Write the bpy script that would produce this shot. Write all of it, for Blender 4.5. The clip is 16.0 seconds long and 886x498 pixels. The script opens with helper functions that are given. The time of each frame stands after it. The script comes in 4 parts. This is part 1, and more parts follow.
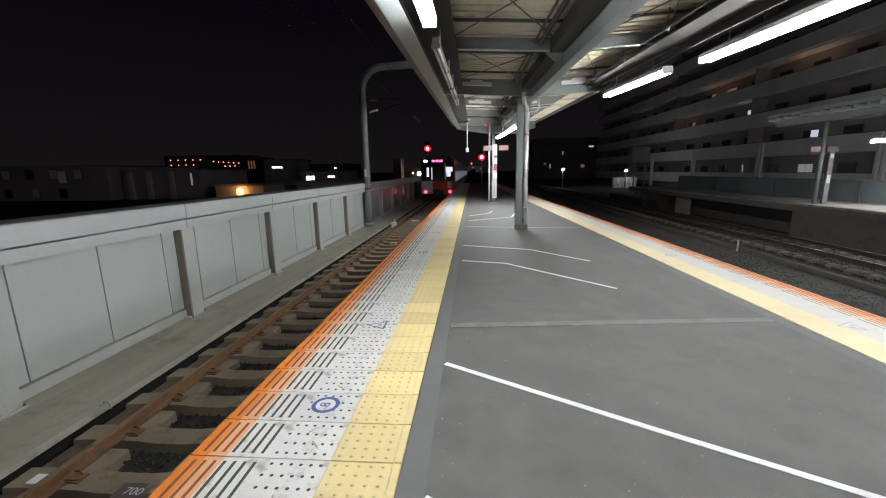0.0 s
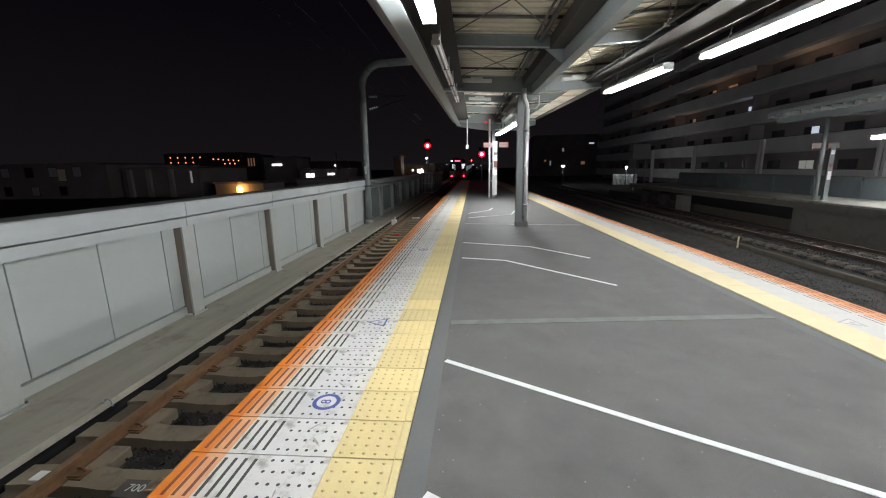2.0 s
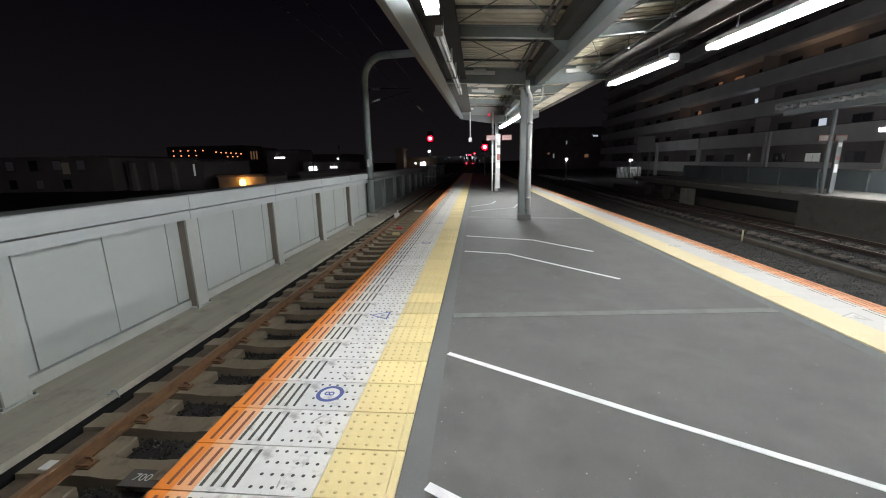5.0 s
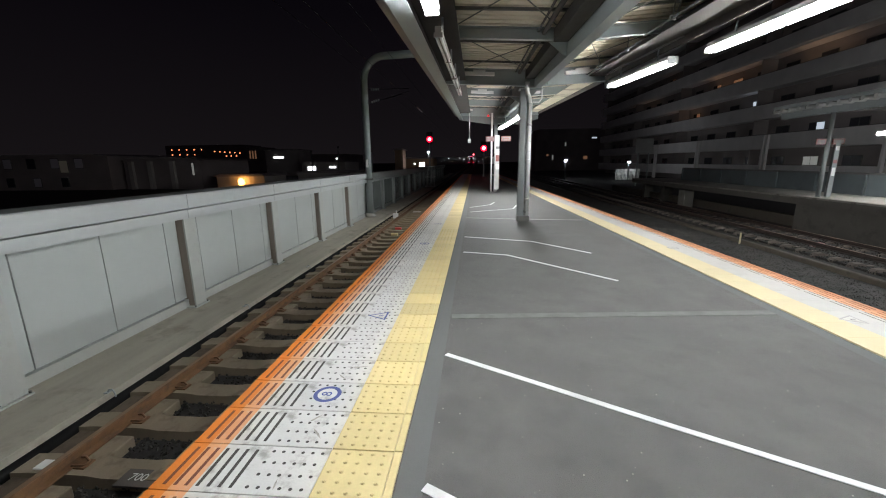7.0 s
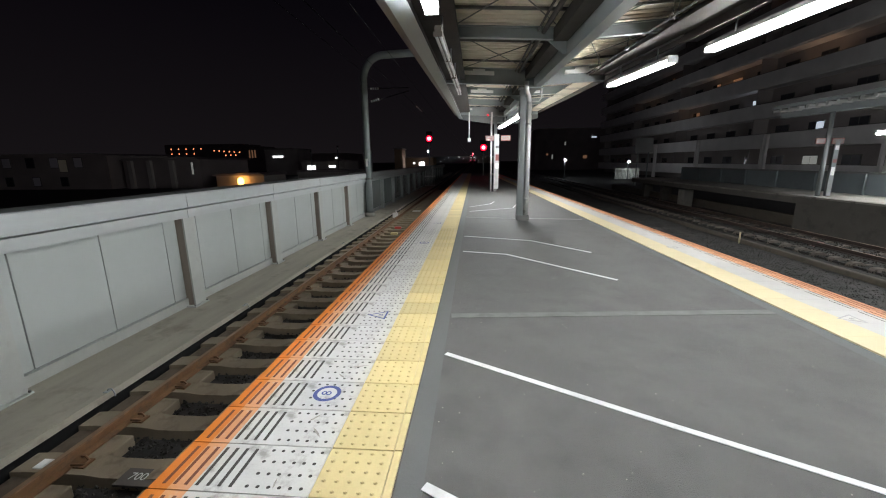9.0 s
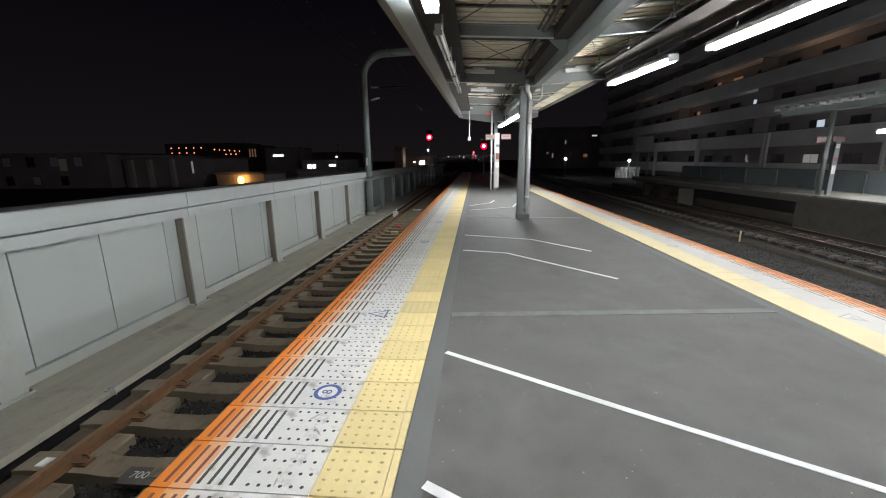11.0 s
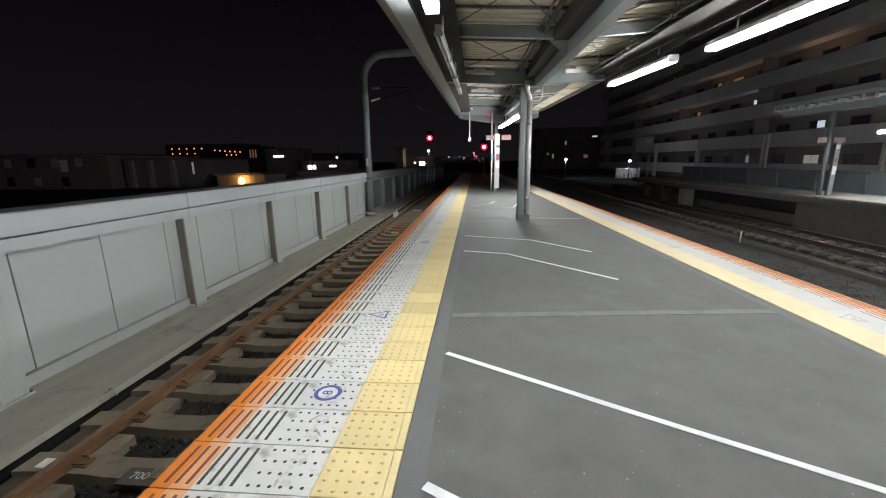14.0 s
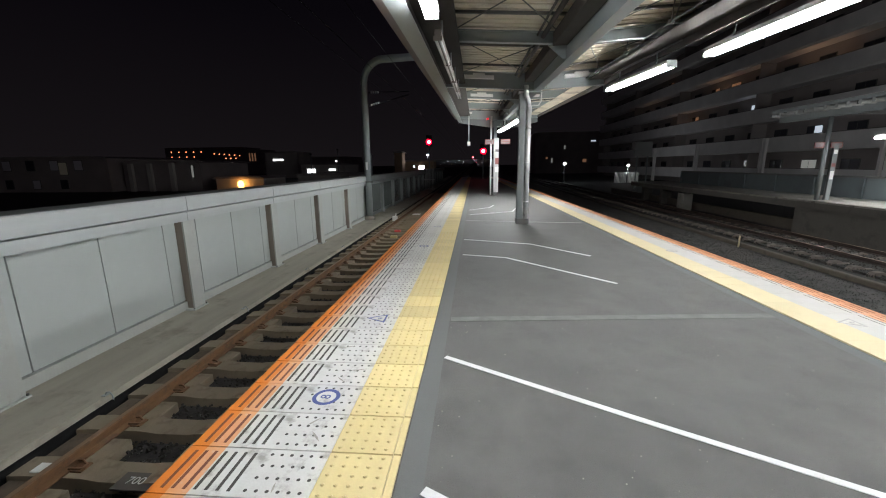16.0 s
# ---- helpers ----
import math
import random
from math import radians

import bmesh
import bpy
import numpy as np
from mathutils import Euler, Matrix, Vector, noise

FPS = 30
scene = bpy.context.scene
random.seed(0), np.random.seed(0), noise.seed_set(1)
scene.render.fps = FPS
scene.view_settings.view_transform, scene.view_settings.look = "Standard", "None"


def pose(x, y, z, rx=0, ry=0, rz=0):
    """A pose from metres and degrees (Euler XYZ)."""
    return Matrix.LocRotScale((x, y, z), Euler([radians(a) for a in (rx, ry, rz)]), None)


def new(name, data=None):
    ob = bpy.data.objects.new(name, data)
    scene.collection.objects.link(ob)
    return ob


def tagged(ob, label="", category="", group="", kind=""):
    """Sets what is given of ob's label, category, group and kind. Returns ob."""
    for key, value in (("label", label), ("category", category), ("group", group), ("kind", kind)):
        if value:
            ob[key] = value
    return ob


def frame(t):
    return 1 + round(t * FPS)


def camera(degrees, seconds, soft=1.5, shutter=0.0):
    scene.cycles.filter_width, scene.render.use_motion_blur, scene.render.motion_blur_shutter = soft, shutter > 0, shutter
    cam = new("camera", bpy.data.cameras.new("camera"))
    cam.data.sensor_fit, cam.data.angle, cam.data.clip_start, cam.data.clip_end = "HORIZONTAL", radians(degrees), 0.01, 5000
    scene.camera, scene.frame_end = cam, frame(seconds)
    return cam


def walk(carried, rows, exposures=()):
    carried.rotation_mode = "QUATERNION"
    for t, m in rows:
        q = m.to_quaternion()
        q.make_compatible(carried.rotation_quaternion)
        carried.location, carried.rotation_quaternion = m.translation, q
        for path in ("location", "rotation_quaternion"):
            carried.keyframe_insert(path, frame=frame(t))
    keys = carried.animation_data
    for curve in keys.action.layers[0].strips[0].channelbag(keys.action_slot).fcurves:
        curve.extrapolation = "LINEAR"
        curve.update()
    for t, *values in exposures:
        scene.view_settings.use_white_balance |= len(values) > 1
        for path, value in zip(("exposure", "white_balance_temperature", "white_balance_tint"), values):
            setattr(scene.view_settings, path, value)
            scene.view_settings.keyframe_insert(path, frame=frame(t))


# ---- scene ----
cam = camera(96.8, 16.0, soft=1.1)
walk(cam, [
    (0.0, pose(1.415, 0.0, 1.407, 78.77, 0.89, 4.26)),
    (0.5, pose(1.415, 0.0, 1.407, 78.60, 1.07, 4.34)),
    (1.0, pose(1.415, 0.0, 1.407, 78.61, 0.84, 4.31)),
    (1.5, pose(1.415, 0.0, 1.407, 78.55, 0.87, 4.15)),
    (2.0, pose(1.415, 0.0, 1.407, 78.37, 0.99, 4.27)),
    (2.5, pose(1.415, 0.0, 1.407, 78.04, 0.87, 4.30)),
    (3.0, pose(1.415, 0.0, 1.407, 78.00, 0.97, 4.46)),
    (3.5, pose(1.415, 0.0, 1.407, 77.80, 1.10, 4.59)),
    (4.0, pose(1.415, 0.0, 1.407, 77.54, 1.04, 4.66)),
    (6.5, pose(1.415, 0.0, 1.407, 77.36, 0.93, 4.61)),
    (7.0, pose(1.415, 0.0, 1.407, 77.51, 0.64, 4.53)),
    (7.5, pose(1.415, 0.0, 1.407, 77.55, 0.56, 4.45)),
    (8.0, pose(1.415, 0.0, 1.407, 77.59, 0.68, 4.46)),
    (8.5, pose(1.415, 0.0, 1.407, 77.58, 0.68, 4.52)),
    (9.0, pose(1.415, 0.0, 1.407, 77.41, 0.63, 4.48)),
    (11.5, pose(1.415, 0.0, 1.407, 77.24, 0.67, 4.53)),
    (12.0, pose(1.415, 0.0, 1.407, 77.26, 0.65, 4.56)),
    (12.5, pose(1.415, 0.0, 1.407, 77.37, 0.62, 4.53)),
    (13.0, pose(1.415, 0.0, 1.407, 77.29, 0.70, 4.65)),
    (13.5, pose(1.415, 0.0, 1.407, 77.26, 0.69, 4.75)),
    (14.0, pose(1.415, 0.0, 1.407, 77.34, 0.68, 4.56)),
    (14.5, pose(1.415, 0.0, 1.407, 77.42, 0.67, 4.56)),
    (15.0, pose(1.415, 0.0, 1.407, 77.42, 0.74, 4.50)),
    (15.5, pose(1.415, 0.0, 1.407, 77.62, 0.60, 4.41)),
    (16.0, pose(1.415, 0.0, 1.407, 77.89, 0.54, 4.45)),
])

# ---- night sky and lamps' strength ----
world = bpy.data.worlds.new("night_sky")
scene.world = world
world.use_nodes = True
bg = world.node_tree.nodes["Background"]
bg.inputs[1].default_value = 1.0
# town glow: brighter towards the horizon
WN, WL = world.node_tree.nodes, world.node_tree.links
wco, wsep, wramp = WN.new("ShaderNodeTexCoord"), WN.new("ShaderNodeSeparateXYZ"), WN.new("ShaderNodeValToRGB")
WL.new(wco.outputs["Generated"], wsep.inputs[0])
WL.new(wsep.outputs["Z"], wramp.inputs[0])
WL.new(wramp.outputs[0], bg.inputs[0])
wramp.color_ramp.elements[0].color = (0.0078, 0.0064, 0.0074, 1)
wramp.color_ramp.elements[1].position = 0.32
wramp.color_ramp.elements[1].color = (0.0026, 0.002, 0.0032, 1)
TUBE = 176.0


# ---- materials ----
def mat(name, base, rough=0.6, metal=0.0, var=0.12, scale=6.0, bump=0.15, fine=90.0, spot=None, rand=0.0, spec=0.5, streak=None):
    """A surface with variation at two scales, fine relief, and optional stains of another colour."""
    m = bpy.data.materials.new(name)
    m.use_nodes = True
    nt = m.node_tree
    N, L = nt.nodes, nt.links
    b = N["Principled BSDF"]
    b.inputs["Roughness"].default_value, b.inputs["Metallic"].default_value = rough, metal
    b.inputs["Specular IOR Level"].default_value = spec
    co = N.new("ShaderNodeTexCoord")
    mp = N.new("ShaderNodeMapping")
    L.new(co.outputs["Object"], mp.inputs[0])
    if streak:
        mp.inputs["Scale"].default_value = streak
    big, small = N.new("ShaderNodeTexNoise"), N.new("ShaderNodeTexNoise")
    big.inputs["Scale"].default_value, big.inputs["Detail"].default_value = scale, 5
    small.inputs["Scale"].default_value, small.inputs["Detail"].default_value = fine, 3
    for n in (big, small):
        L.new(mp.outputs[0], n.inputs["Vector"])
    mix = N.new("ShaderNodeMath")
    mix.operation = "MULTIPLY_ADD"
    L.new(small.outputs["Fac"], mix.inputs[0])
    mix.inputs[1].default_value = 0.45
    L.new(big.outputs["Fac"], mix.inputs[2])
    val = mix.outputs[0]
    if rand:
        oi = N.new("ShaderNodeObjectInfo")
        ad = N.new("ShaderNodeMath")
        ad.operation = "MULTIPLY_ADD"
        L.new(oi.outputs["Random"], ad.inputs[0])
        ad.inputs[1].default_value = rand
        L.new(val, ad.inputs[2])
        val = ad.outputs[0]
    ramp = N.new("ShaderNodeMapRange")
    ramp.inputs[1].default_value, ramp.inputs[2].default_value = 0.4, 1.05 + rand
    ramp.inputs[3].default_value, ramp.inputs[4].default_value = 1 - var, 1 + var
    L.new(val, ramp.inputs[0])
    hue = N.new("ShaderNodeHueSaturation")
    hue.inputs["Color"].default_value = (*base, 1)
    L.new(ramp.outputs[0], hue.inputs["Value"])
    col = hue.outputs[0]
    if spot:
        st = N.new("ShaderNodeTexNoise")
        st.inputs["Scale"].default_value, st.inputs["Detail"].default_value, st.inputs["Roughness"].default_value = spot[1], 8, 0.65
        L.new(co.outputs["Object"], st.inputs["Vector"])
        cr = N.new("ShaderNodeMapRange")
        cr.inputs[1].default_value, cr.inputs[2].default_value = spot[2], spot[2] + 0.12
        cr.inputs[4].default_value = spot[3]
        L.new(st.outputs["Fac"], cr.inputs[0])
        mx = N.new("ShaderNodeMix")
        mx.data_type = "RGBA"
        L.new(cr.outputs[0], mx.inputs[0])
        L.new(col, mx.inputs[6])
        mx.inputs[7].default_value = (*spot[0], 1)
        col = mx.outputs[2]
    L.new(col, b.inputs["Base Color"])
    rg = N.new("ShaderNodeMapRange")
    rg.inputs[3].default_value, rg.inputs[4].default_value = max(rough - 0.1, 0.03), min(rough + 0.1, 1)
    L.new(big.outputs["Fac"], rg.inputs[0])
    L.new(rg.outputs[0], b.inputs["Roughness"])
    if bump:
        bp = N.new("ShaderNodeBump")
        bp.inputs["Strength"].default_value, bp.inputs["Distance"].default_value = bump, 0.004
        L.new(small.outputs["Fac"], bp.inputs["Height"])
        L.new(bp.outputs[0], b.inputs["Normal"])
    return m


def glow(name, colour, strength):
    m = bpy.data.materials.new(name)
    m.use_nodes = True
    b = m.node_tree.nodes["Principled BSDF"]
    b.inputs["Base Color"].default_value = (*[min(c, 0.8) for c in colour], 1)
    b.inputs["Emission Color"].default_value = (*colour, 1)
    b.inputs["Emission Strength"].default_value = strength
    return m


def glass(name, colour, rough=0.08):
    m = bpy.data.materials.new(name)
    m.use_nodes = True
    b = m.node_tree.nodes["Principled BSDF"]
    b.inputs["Base Color"].default_value = (*colour, 1)
    b.inputs["Roughness"].default_value = rough
    b.inputs["Specular IOR Level"].default_value = 0.8
    return m


ASPHALT = mat("asphalt", (0.077, 0.0755, 0.0715), 0.72, var=0.42, scale=3.4, bump=0.9, fine=190, spot=((0.052, 0.051, 0.049), 1.7, 0.52, 0.5))
BAND = mat("asphalt_band", (0.088, 0.091, 0.09), 0.7, var=0.15, scale=2.5, bump=0.3, fine=140)
SLAB_WHITE = mat("white_slab", (0.53, 0.52, 0.505), 0.5, var=0.18, scale=5, bump=0.2, rand=0.35, spot=((0.15, 0.135, 0.115), 6.0, 0.53, 0.65))
SLAB_WHITE_R = mat("clean_white_slab", (0.47, 0.465, 0.46), 0.5, var=0.14, scale=3, bump=0.2, rand=0.15, spot=((0.3, 0.28, 0.26), 3.0, 0.56, 0.4))
SLAB_ORANGE_R = mat("faded_orange_paint", (0.5, 0.2, 0.085), 0.55, var=0.15, scale=8, bump=0.15, rand=0.15, spot=((0.42, 0.25, 0.16), 10.0, 0.56, 0.6))
SLAB_ORANGE = mat("orange_paint", (0.6, 0.175, 0.022), 0.5, var=0.15, scale=8, bump=0.15, rand=0.2, spot=((0.4, 0.16, 0.08), 14.0, 0.62, 0.6))
SLAB_PALE = mat("worn_orange_paint", (0.62, 0.3, 0.15), 0.55, var=0.12, scale=8, bump=0.15, rand=0.2, spot=((0.55, 0.42, 0.34), 12.0, 0.56, 0.7))
SLOT_O = mat("brown_slot", (0.16, 0.055, 0.035), 0.8, var=0.2)
SLOT = mat("dark_slot", (0.05, 0.045, 0.042), 0.8, var=0.2)
YELLOW_R = mat("pale_yellow_tile", (0.6, 0.515, 0.32), 0.5, var=0.12, scale=3, bump=0.15, rand=0.15, spot=((0.5, 0.4, 0.22), 2.0, 0.58, 0.4))
YELLOW = mat("yellow_tile", (0.6, 0.49, 0.24), 0.5, var=0.2, scale=5, bump=0.15, rand=0.9, spot=((0.42, 0.28, 0.1), 4.0, 0.6, 0.5))
JOINT = mat("dark_joint", (0.09, 0.08, 0.07), 0.9)
LINE = mat("white_line_paint", (0.6, 0.6, 0.6), 0.55, var=0.12, scale=14, spot=((0.25, 0.25, 0.25), 30.0, 0.68, 0.6))
FAINT = mat("faded_line_paint", (0.118, 0.118, 0.113), 0.7, var=0.3, scale=9, spot=((0.08, 0.079, 0.075), 5.0, 0.5, 0.7))
BLUE = mat("blue_marking", (0.04, 0.06, 0.22), 0.5, var=0.15, scale=30, spot=((0.5, 0.5, 0.55), 40.0, 0.66, 0.7))
CONCRETE = mat("concrete", (0.27, 0.255, 0.225), 0.85, var=0.18, scale=1.6, bump=0.4, fine=70, spot=((0.15, 0.135, 0.11), 1.3, 0.55, 0.55))
LEDGE = mat("ledge_concrete", (0.33, 0.305, 0.25), 0.85, var=0.2, scale=1.5, bump=0.4, fine=60, spot=((0.17, 0.15, 0.12), 1.6, 0.54, 0.6), streak=(3.0, 0.35, 1))
RUST_DARK = mat("dark_rusty_rail", (0.032, 0.019, 0.014), 0.75, var=0.25, scale=9, bump=0.3)
SLEEPER = mat("sleeper_concrete", (0.205, 0.165, 0.115), 0.85, var=0.22, scale=4, bump=0.4, fine=80, rand=0.3, spot=((0.1, 0.066, 0.042), 5.0, 0.54, 0.6))
SLEEPER_OLD = mat("sooty_sleeper_concrete", (0.125, 0.105, 0.088), 0.9, var=0.25, scale=5, bump=0.4, fine=80, rand=0.35, spot=((0.07, 0.055, 0.045), 5.0, 0.54, 0.6))
STAINED = mat("rust_stained_concrete", (0.1, 0.075, 0.052), 0.9, var=0.25, scale=6, bump=0.4, fine=80, spot=((0.05, 0.035, 0.025), 5.0, 0.5, 0.7))
RUST = mat("rusty_rail", (0.13, 0.063, 0.025), 0.7, var=0.25, scale=9, bump=0.3, fine=120, spot=((0.06, 0.032, 0.018), 6.0, 0.5, 0.7))
HEAD = mat("rail_head", (0.2, 0.115, 0.06), 0.42, metal=0.35, var=0.2, streak=(8, 0.4, 8))
BALLAST = mat("ballast", (0.038, 0.036, 0.035), 0.9, var=0.6, scale=30, bump=1.0, fine=45, spot=((0.095, 0.09, 0.084), 42.0, 0.58, 0.8))
GRAVEL = mat("grey_gravel", (0.056, 0.053, 0.05), 0.95, var=0.6, scale=3, bump=1.0, fine=60, spot=((0.12, 0.11, 0.1), 16.0, 0.58, 0.7))
STONE = mat("ballast_stone", (0.04, 0.036, 0.031), 0.9, var=0.35, scale=20)
FENCE = mat("fence_panel", (0.43, 0.455, 0.44), 0.5, var=0.08, scale=1.2, bump=0.05, rand=0.1, spot=((0.38, 0.4, 0.39), 1.2, 0.55, 0.35))
FENCE_POST = mat("fence_post_paint", (0.43, 0.44, 0.415), 0.5, var=0.08, scale=3, bump=0.05, spot=((0.3, 0.27, 0.23), 5.0, 0.62, 0.5))
CAP = mat("fence_cap_metal", (0.47, 0.49, 0.488), 0.42, var=0.05, scale=2, bump=0.04, spot=((0.42, 0.43, 0.42), 3.0, 0.55, 0.5), streak=(6, 0.5, 6))
DARK = mat("black_cable", (0.012, 0.012, 0.012), 0.9, spec=0.1)
STEEL = mat("grey_steel_paint", (0.275, 0.3, 0.3), 0.45, var=0.08, scale=3, bump=0.08, spot=((0.2, 0.19, 0.17), 4.0, 0.6, 0.5))
STEEL_DARK = mat("dark_steel_paint", (0.1, 0.098, 0.092), 0.5, var=0.12, scale=4, bump=0.1)
COLUMN = mat("column_paint", (0.16, 0.172, 0.172), 0.5, var=0.1, scale=3, bump=0.08)
SILVER = mat("stainless_pipe", (0.62, 0.62, 0.61), 0.3, metal=0.35, var=0.06, scale=6, bump=0.05)
SOFFIT = mat("cream_roof_sheet", (0.72, 0.66, 0.54), 0.55, var=0.1, scale=1.2, bump=0.05, spot=((0.33, 0.27, 0.2), 1.6, 0.58, 0.6))
SOFFIT_R = mat("stained_roof_sheet", (0.62, 0.55, 0.43), 0.6, var=0.15, scale=1.5, bump=0.05, spot=((0.13, 0.1, 0.07), 1.3, 0.53, 0.8))
WHITE = mat("white_enamel", (0.75, 0.75, 0.73), 0.4, var=0.05, bump=0.05)
RED = mat("red_enamel", (0.55, 0.06, 0.05), 0.4, var=0.08, bump=0.05)
TUBE_ON = glow("lit_tube", (0.95, 0.985, 1.0), TUBE)
TUBE_OFF = mat("unlit_tube", (0.75, 0.76, 0.75), 0.25, var=0.04, bump=0.0)
BLACK = mat("black_paint", (0.015, 0.015, 0.016), 0.6, var=0.2)


# ---- mesh helpers ----
def box(bm, x0, x1, y0, y1, z0, z1, mi=0, bevel=0.0):
    vs = [bm.verts.new((x, y, z)) for z in (z0, z1) for y in (y0, y1) for x in (x0, x1)]
    fs = [bm.faces.new([vs[i] for i in f]) for f in ((0, 2, 3, 1), (4, 5, 7, 6), (0, 1, 5, 4), (2, 6, 7, 3), (0, 4, 6, 2), (1, 3, 7, 5))]
    for f in fs:
        f.material_index = mi
    if bevel:
        es = {e for f in fs for e in f.edges}
        for f in bmesh.ops.bevel(bm, geom=list(es), offset=bevel, segments=1, affect="EDGES")["faces"]:
            f.material_index = mi
    return vs


def tube(bm, a, b, r, n=10, mi=0, r2=None, caps=True):
    a, b = Vector(a), Vector(b)
    q = (b - a).to_track_quat("Z", "Y")
    rings = []
    for p, rr in ((a, r), (b, r if r2 is None else r2)):
        rings.append([bm.verts.new(p + q @ Vector((rr * math.cos(2 * math.pi * i / n), rr * math.sin(2 * math.pi * i / n), 0))) for i in range(n)])
    for i in range(n):
        f = bm.faces.new((rings[0][i], rings[0][(i + 1) % n], rings[1][(i + 1) % n], rings[1][i]))
        f.smooth, f.material_index = True, mi
    if caps:
        for rg in (rings[0][::-1], rings[1]):
            bm.faces.new(rg).material_index = mi


def pipe(bm, pts, r, n=8, mi=0):
    """A bent tube through the points, with one ring of vertices at each."""
    pts = [Vector(p) for p in pts]
    rings, side = [], None
    for i, p in enumerate(pts):
        d = (pts[min(i + 1, len(pts) - 1)] - pts[max(i - 1, 0)]).normalized()
        if side is None:
            side = d.orthogonal().normalized()
        side = (side - d * side.dot(d)).normalized()
        up2 = d.cross(side)
        rings.append([bm.verts.new(p + r * (math.cos(2 * math.pi * k / n) * side + math.sin(2 * math.pi * k / n) * up2)) for k in range(n)])
    for a, b in zip(rings, rings[1:]):
        for k in range(n):
            f = bm.faces.new((a[k], a[(k + 1) % n], b[(k + 1) % n], b[k]))
            f.smooth, f.material_index = True, mi
    bm.faces.new(rings[0][::-1]).material_index = mi
    bm.faces.new(rings[-1]).material_index = mi


def extrude(bm, outline, y0, y1, mi=0):
    """A profile in x and z, swept along y."""
    a = [bm.verts.new((x, y0, z)) for x, z in outline]
    b = [bm.verts.new((x, y1, z)) for x, z in outline]
    n = len(outline)
    for i in range(n):
        bm.faces.new((a[i], a[(i + 1) % n], b[(i + 1) % n], b[i])).material_index = mi
    bm.faces.new(a[::-1]).material_index = mi
    bm.faces.new(b).material_index = mi


def mesh(name, bm, mats):
    bmesh.ops.recalc_face_normals(bm, faces=bm.faces)
    me = bpy.data.meshes.new(name)
    bm.to_mesh(me)
    bm.free()
    for m in mats if isinstance(mats, (list, tuple)) else [mats]:
        me.materials.append(m)
    return me


def part(name, bm, material, parent=None, label="", at=None):
    ob = new(name, mesh(name, bm, material))
    if parent:
        ob.parent = parent
    if at is not None:
        ob.matrix_basis = at
    return tagged(ob, label)


def shared(name, me, parent, at):
    ob = new(name, me)
    ob.parent = parent
    ob.matrix_basis = at
    return ob


def thing(name, label, category, at=None, group="", kind=""):
    ob = new(name)
    if at is not None:
        ob.matrix_basis = at
    return tagged(ob, label, category, group, kind)


def boxes(*rows):
    bm = bmesh.new()
    for r in rows:
        box(bm, *r)
    return bm


def ribbon(pts, w, z):
    """A painted line of that width along points of the ground, 3 mm thick."""
    bm = bmesh.new()
    left, right = [], []
    for i, p in enumerate(pts):
        a, b = Vector(pts[max(i - 1, 0)]), Vector(pts[min(i + 1, len(pts) - 1)])
        d = (b - a).normalized()
        n = Vector((-d.y, d.x)) * w / 2
        left.append(Vector(p) + n)
        right.append(Vector(p) - n)
    for i in range(len(pts) - 1):
        lo = [bm.verts.new((*q, z)) for q in (left[i], right[i], right[i + 1], left[i + 1])]
        hi = [bm.verts.new((*q, z + 0.003)) for q in (left[i], right[i], right[i + 1], left[i + 1])]
        bm.faces.new(hi)
        for k in range(4):
            bm.faces.new((lo[k], lo[(k + 1) % 4], hi[(k + 1) % 4], hi[k]))
    return bm


# ---- ground and platform ----
Y0, Y1 = -12.0, 46.0
ground = tagged(part("ground", boxes((-900, 900, -300, 1500, -1.6, -1.42)), BALLAST), "dark gravel ground around the tracks", "ground", kind="structure")
platform = thing("platform", "grey asphalt island platform with tactile edges", "platform", kind="structure")
TAPER = math.atan(0.03)      # the far side of the platform draws in towards its end


def taper(bm):
    for v in bm.verts:
        if v.co.x > 3:
            v.co.x -= math.tan(TAPER) * (v.co.y - 4.0)
    return bm


part("deck", taper(boxes((1.1975, 4.19, Y0, Y1, -0.25, 0.0))), ASPHALT, platform)
part("edge_band", boxes((1.074, 1.197, Y0, Y1, -0.25, -0.002)), BAND, platform, "smooth grey strip beside the yellow tiles")
part("edge_band", taper(boxes((4.193, 4.313, Y0, Y1, -0.25, -0.002))), BAND, platform, "smooth grey strip beside the yellow tiles")
part("joint_bed", taper(boxes((0.0, 1.072, Y0, Y1, -0.25, -0.012), (4.315, 5.19, Y0, Y1, -0.25, -0.012))), JOINT, platform)
part("platform_wall", taper(boxes((0.25, 4.95, Y0, Y1, -1.45, -0.252))), CONCRETE, platform)


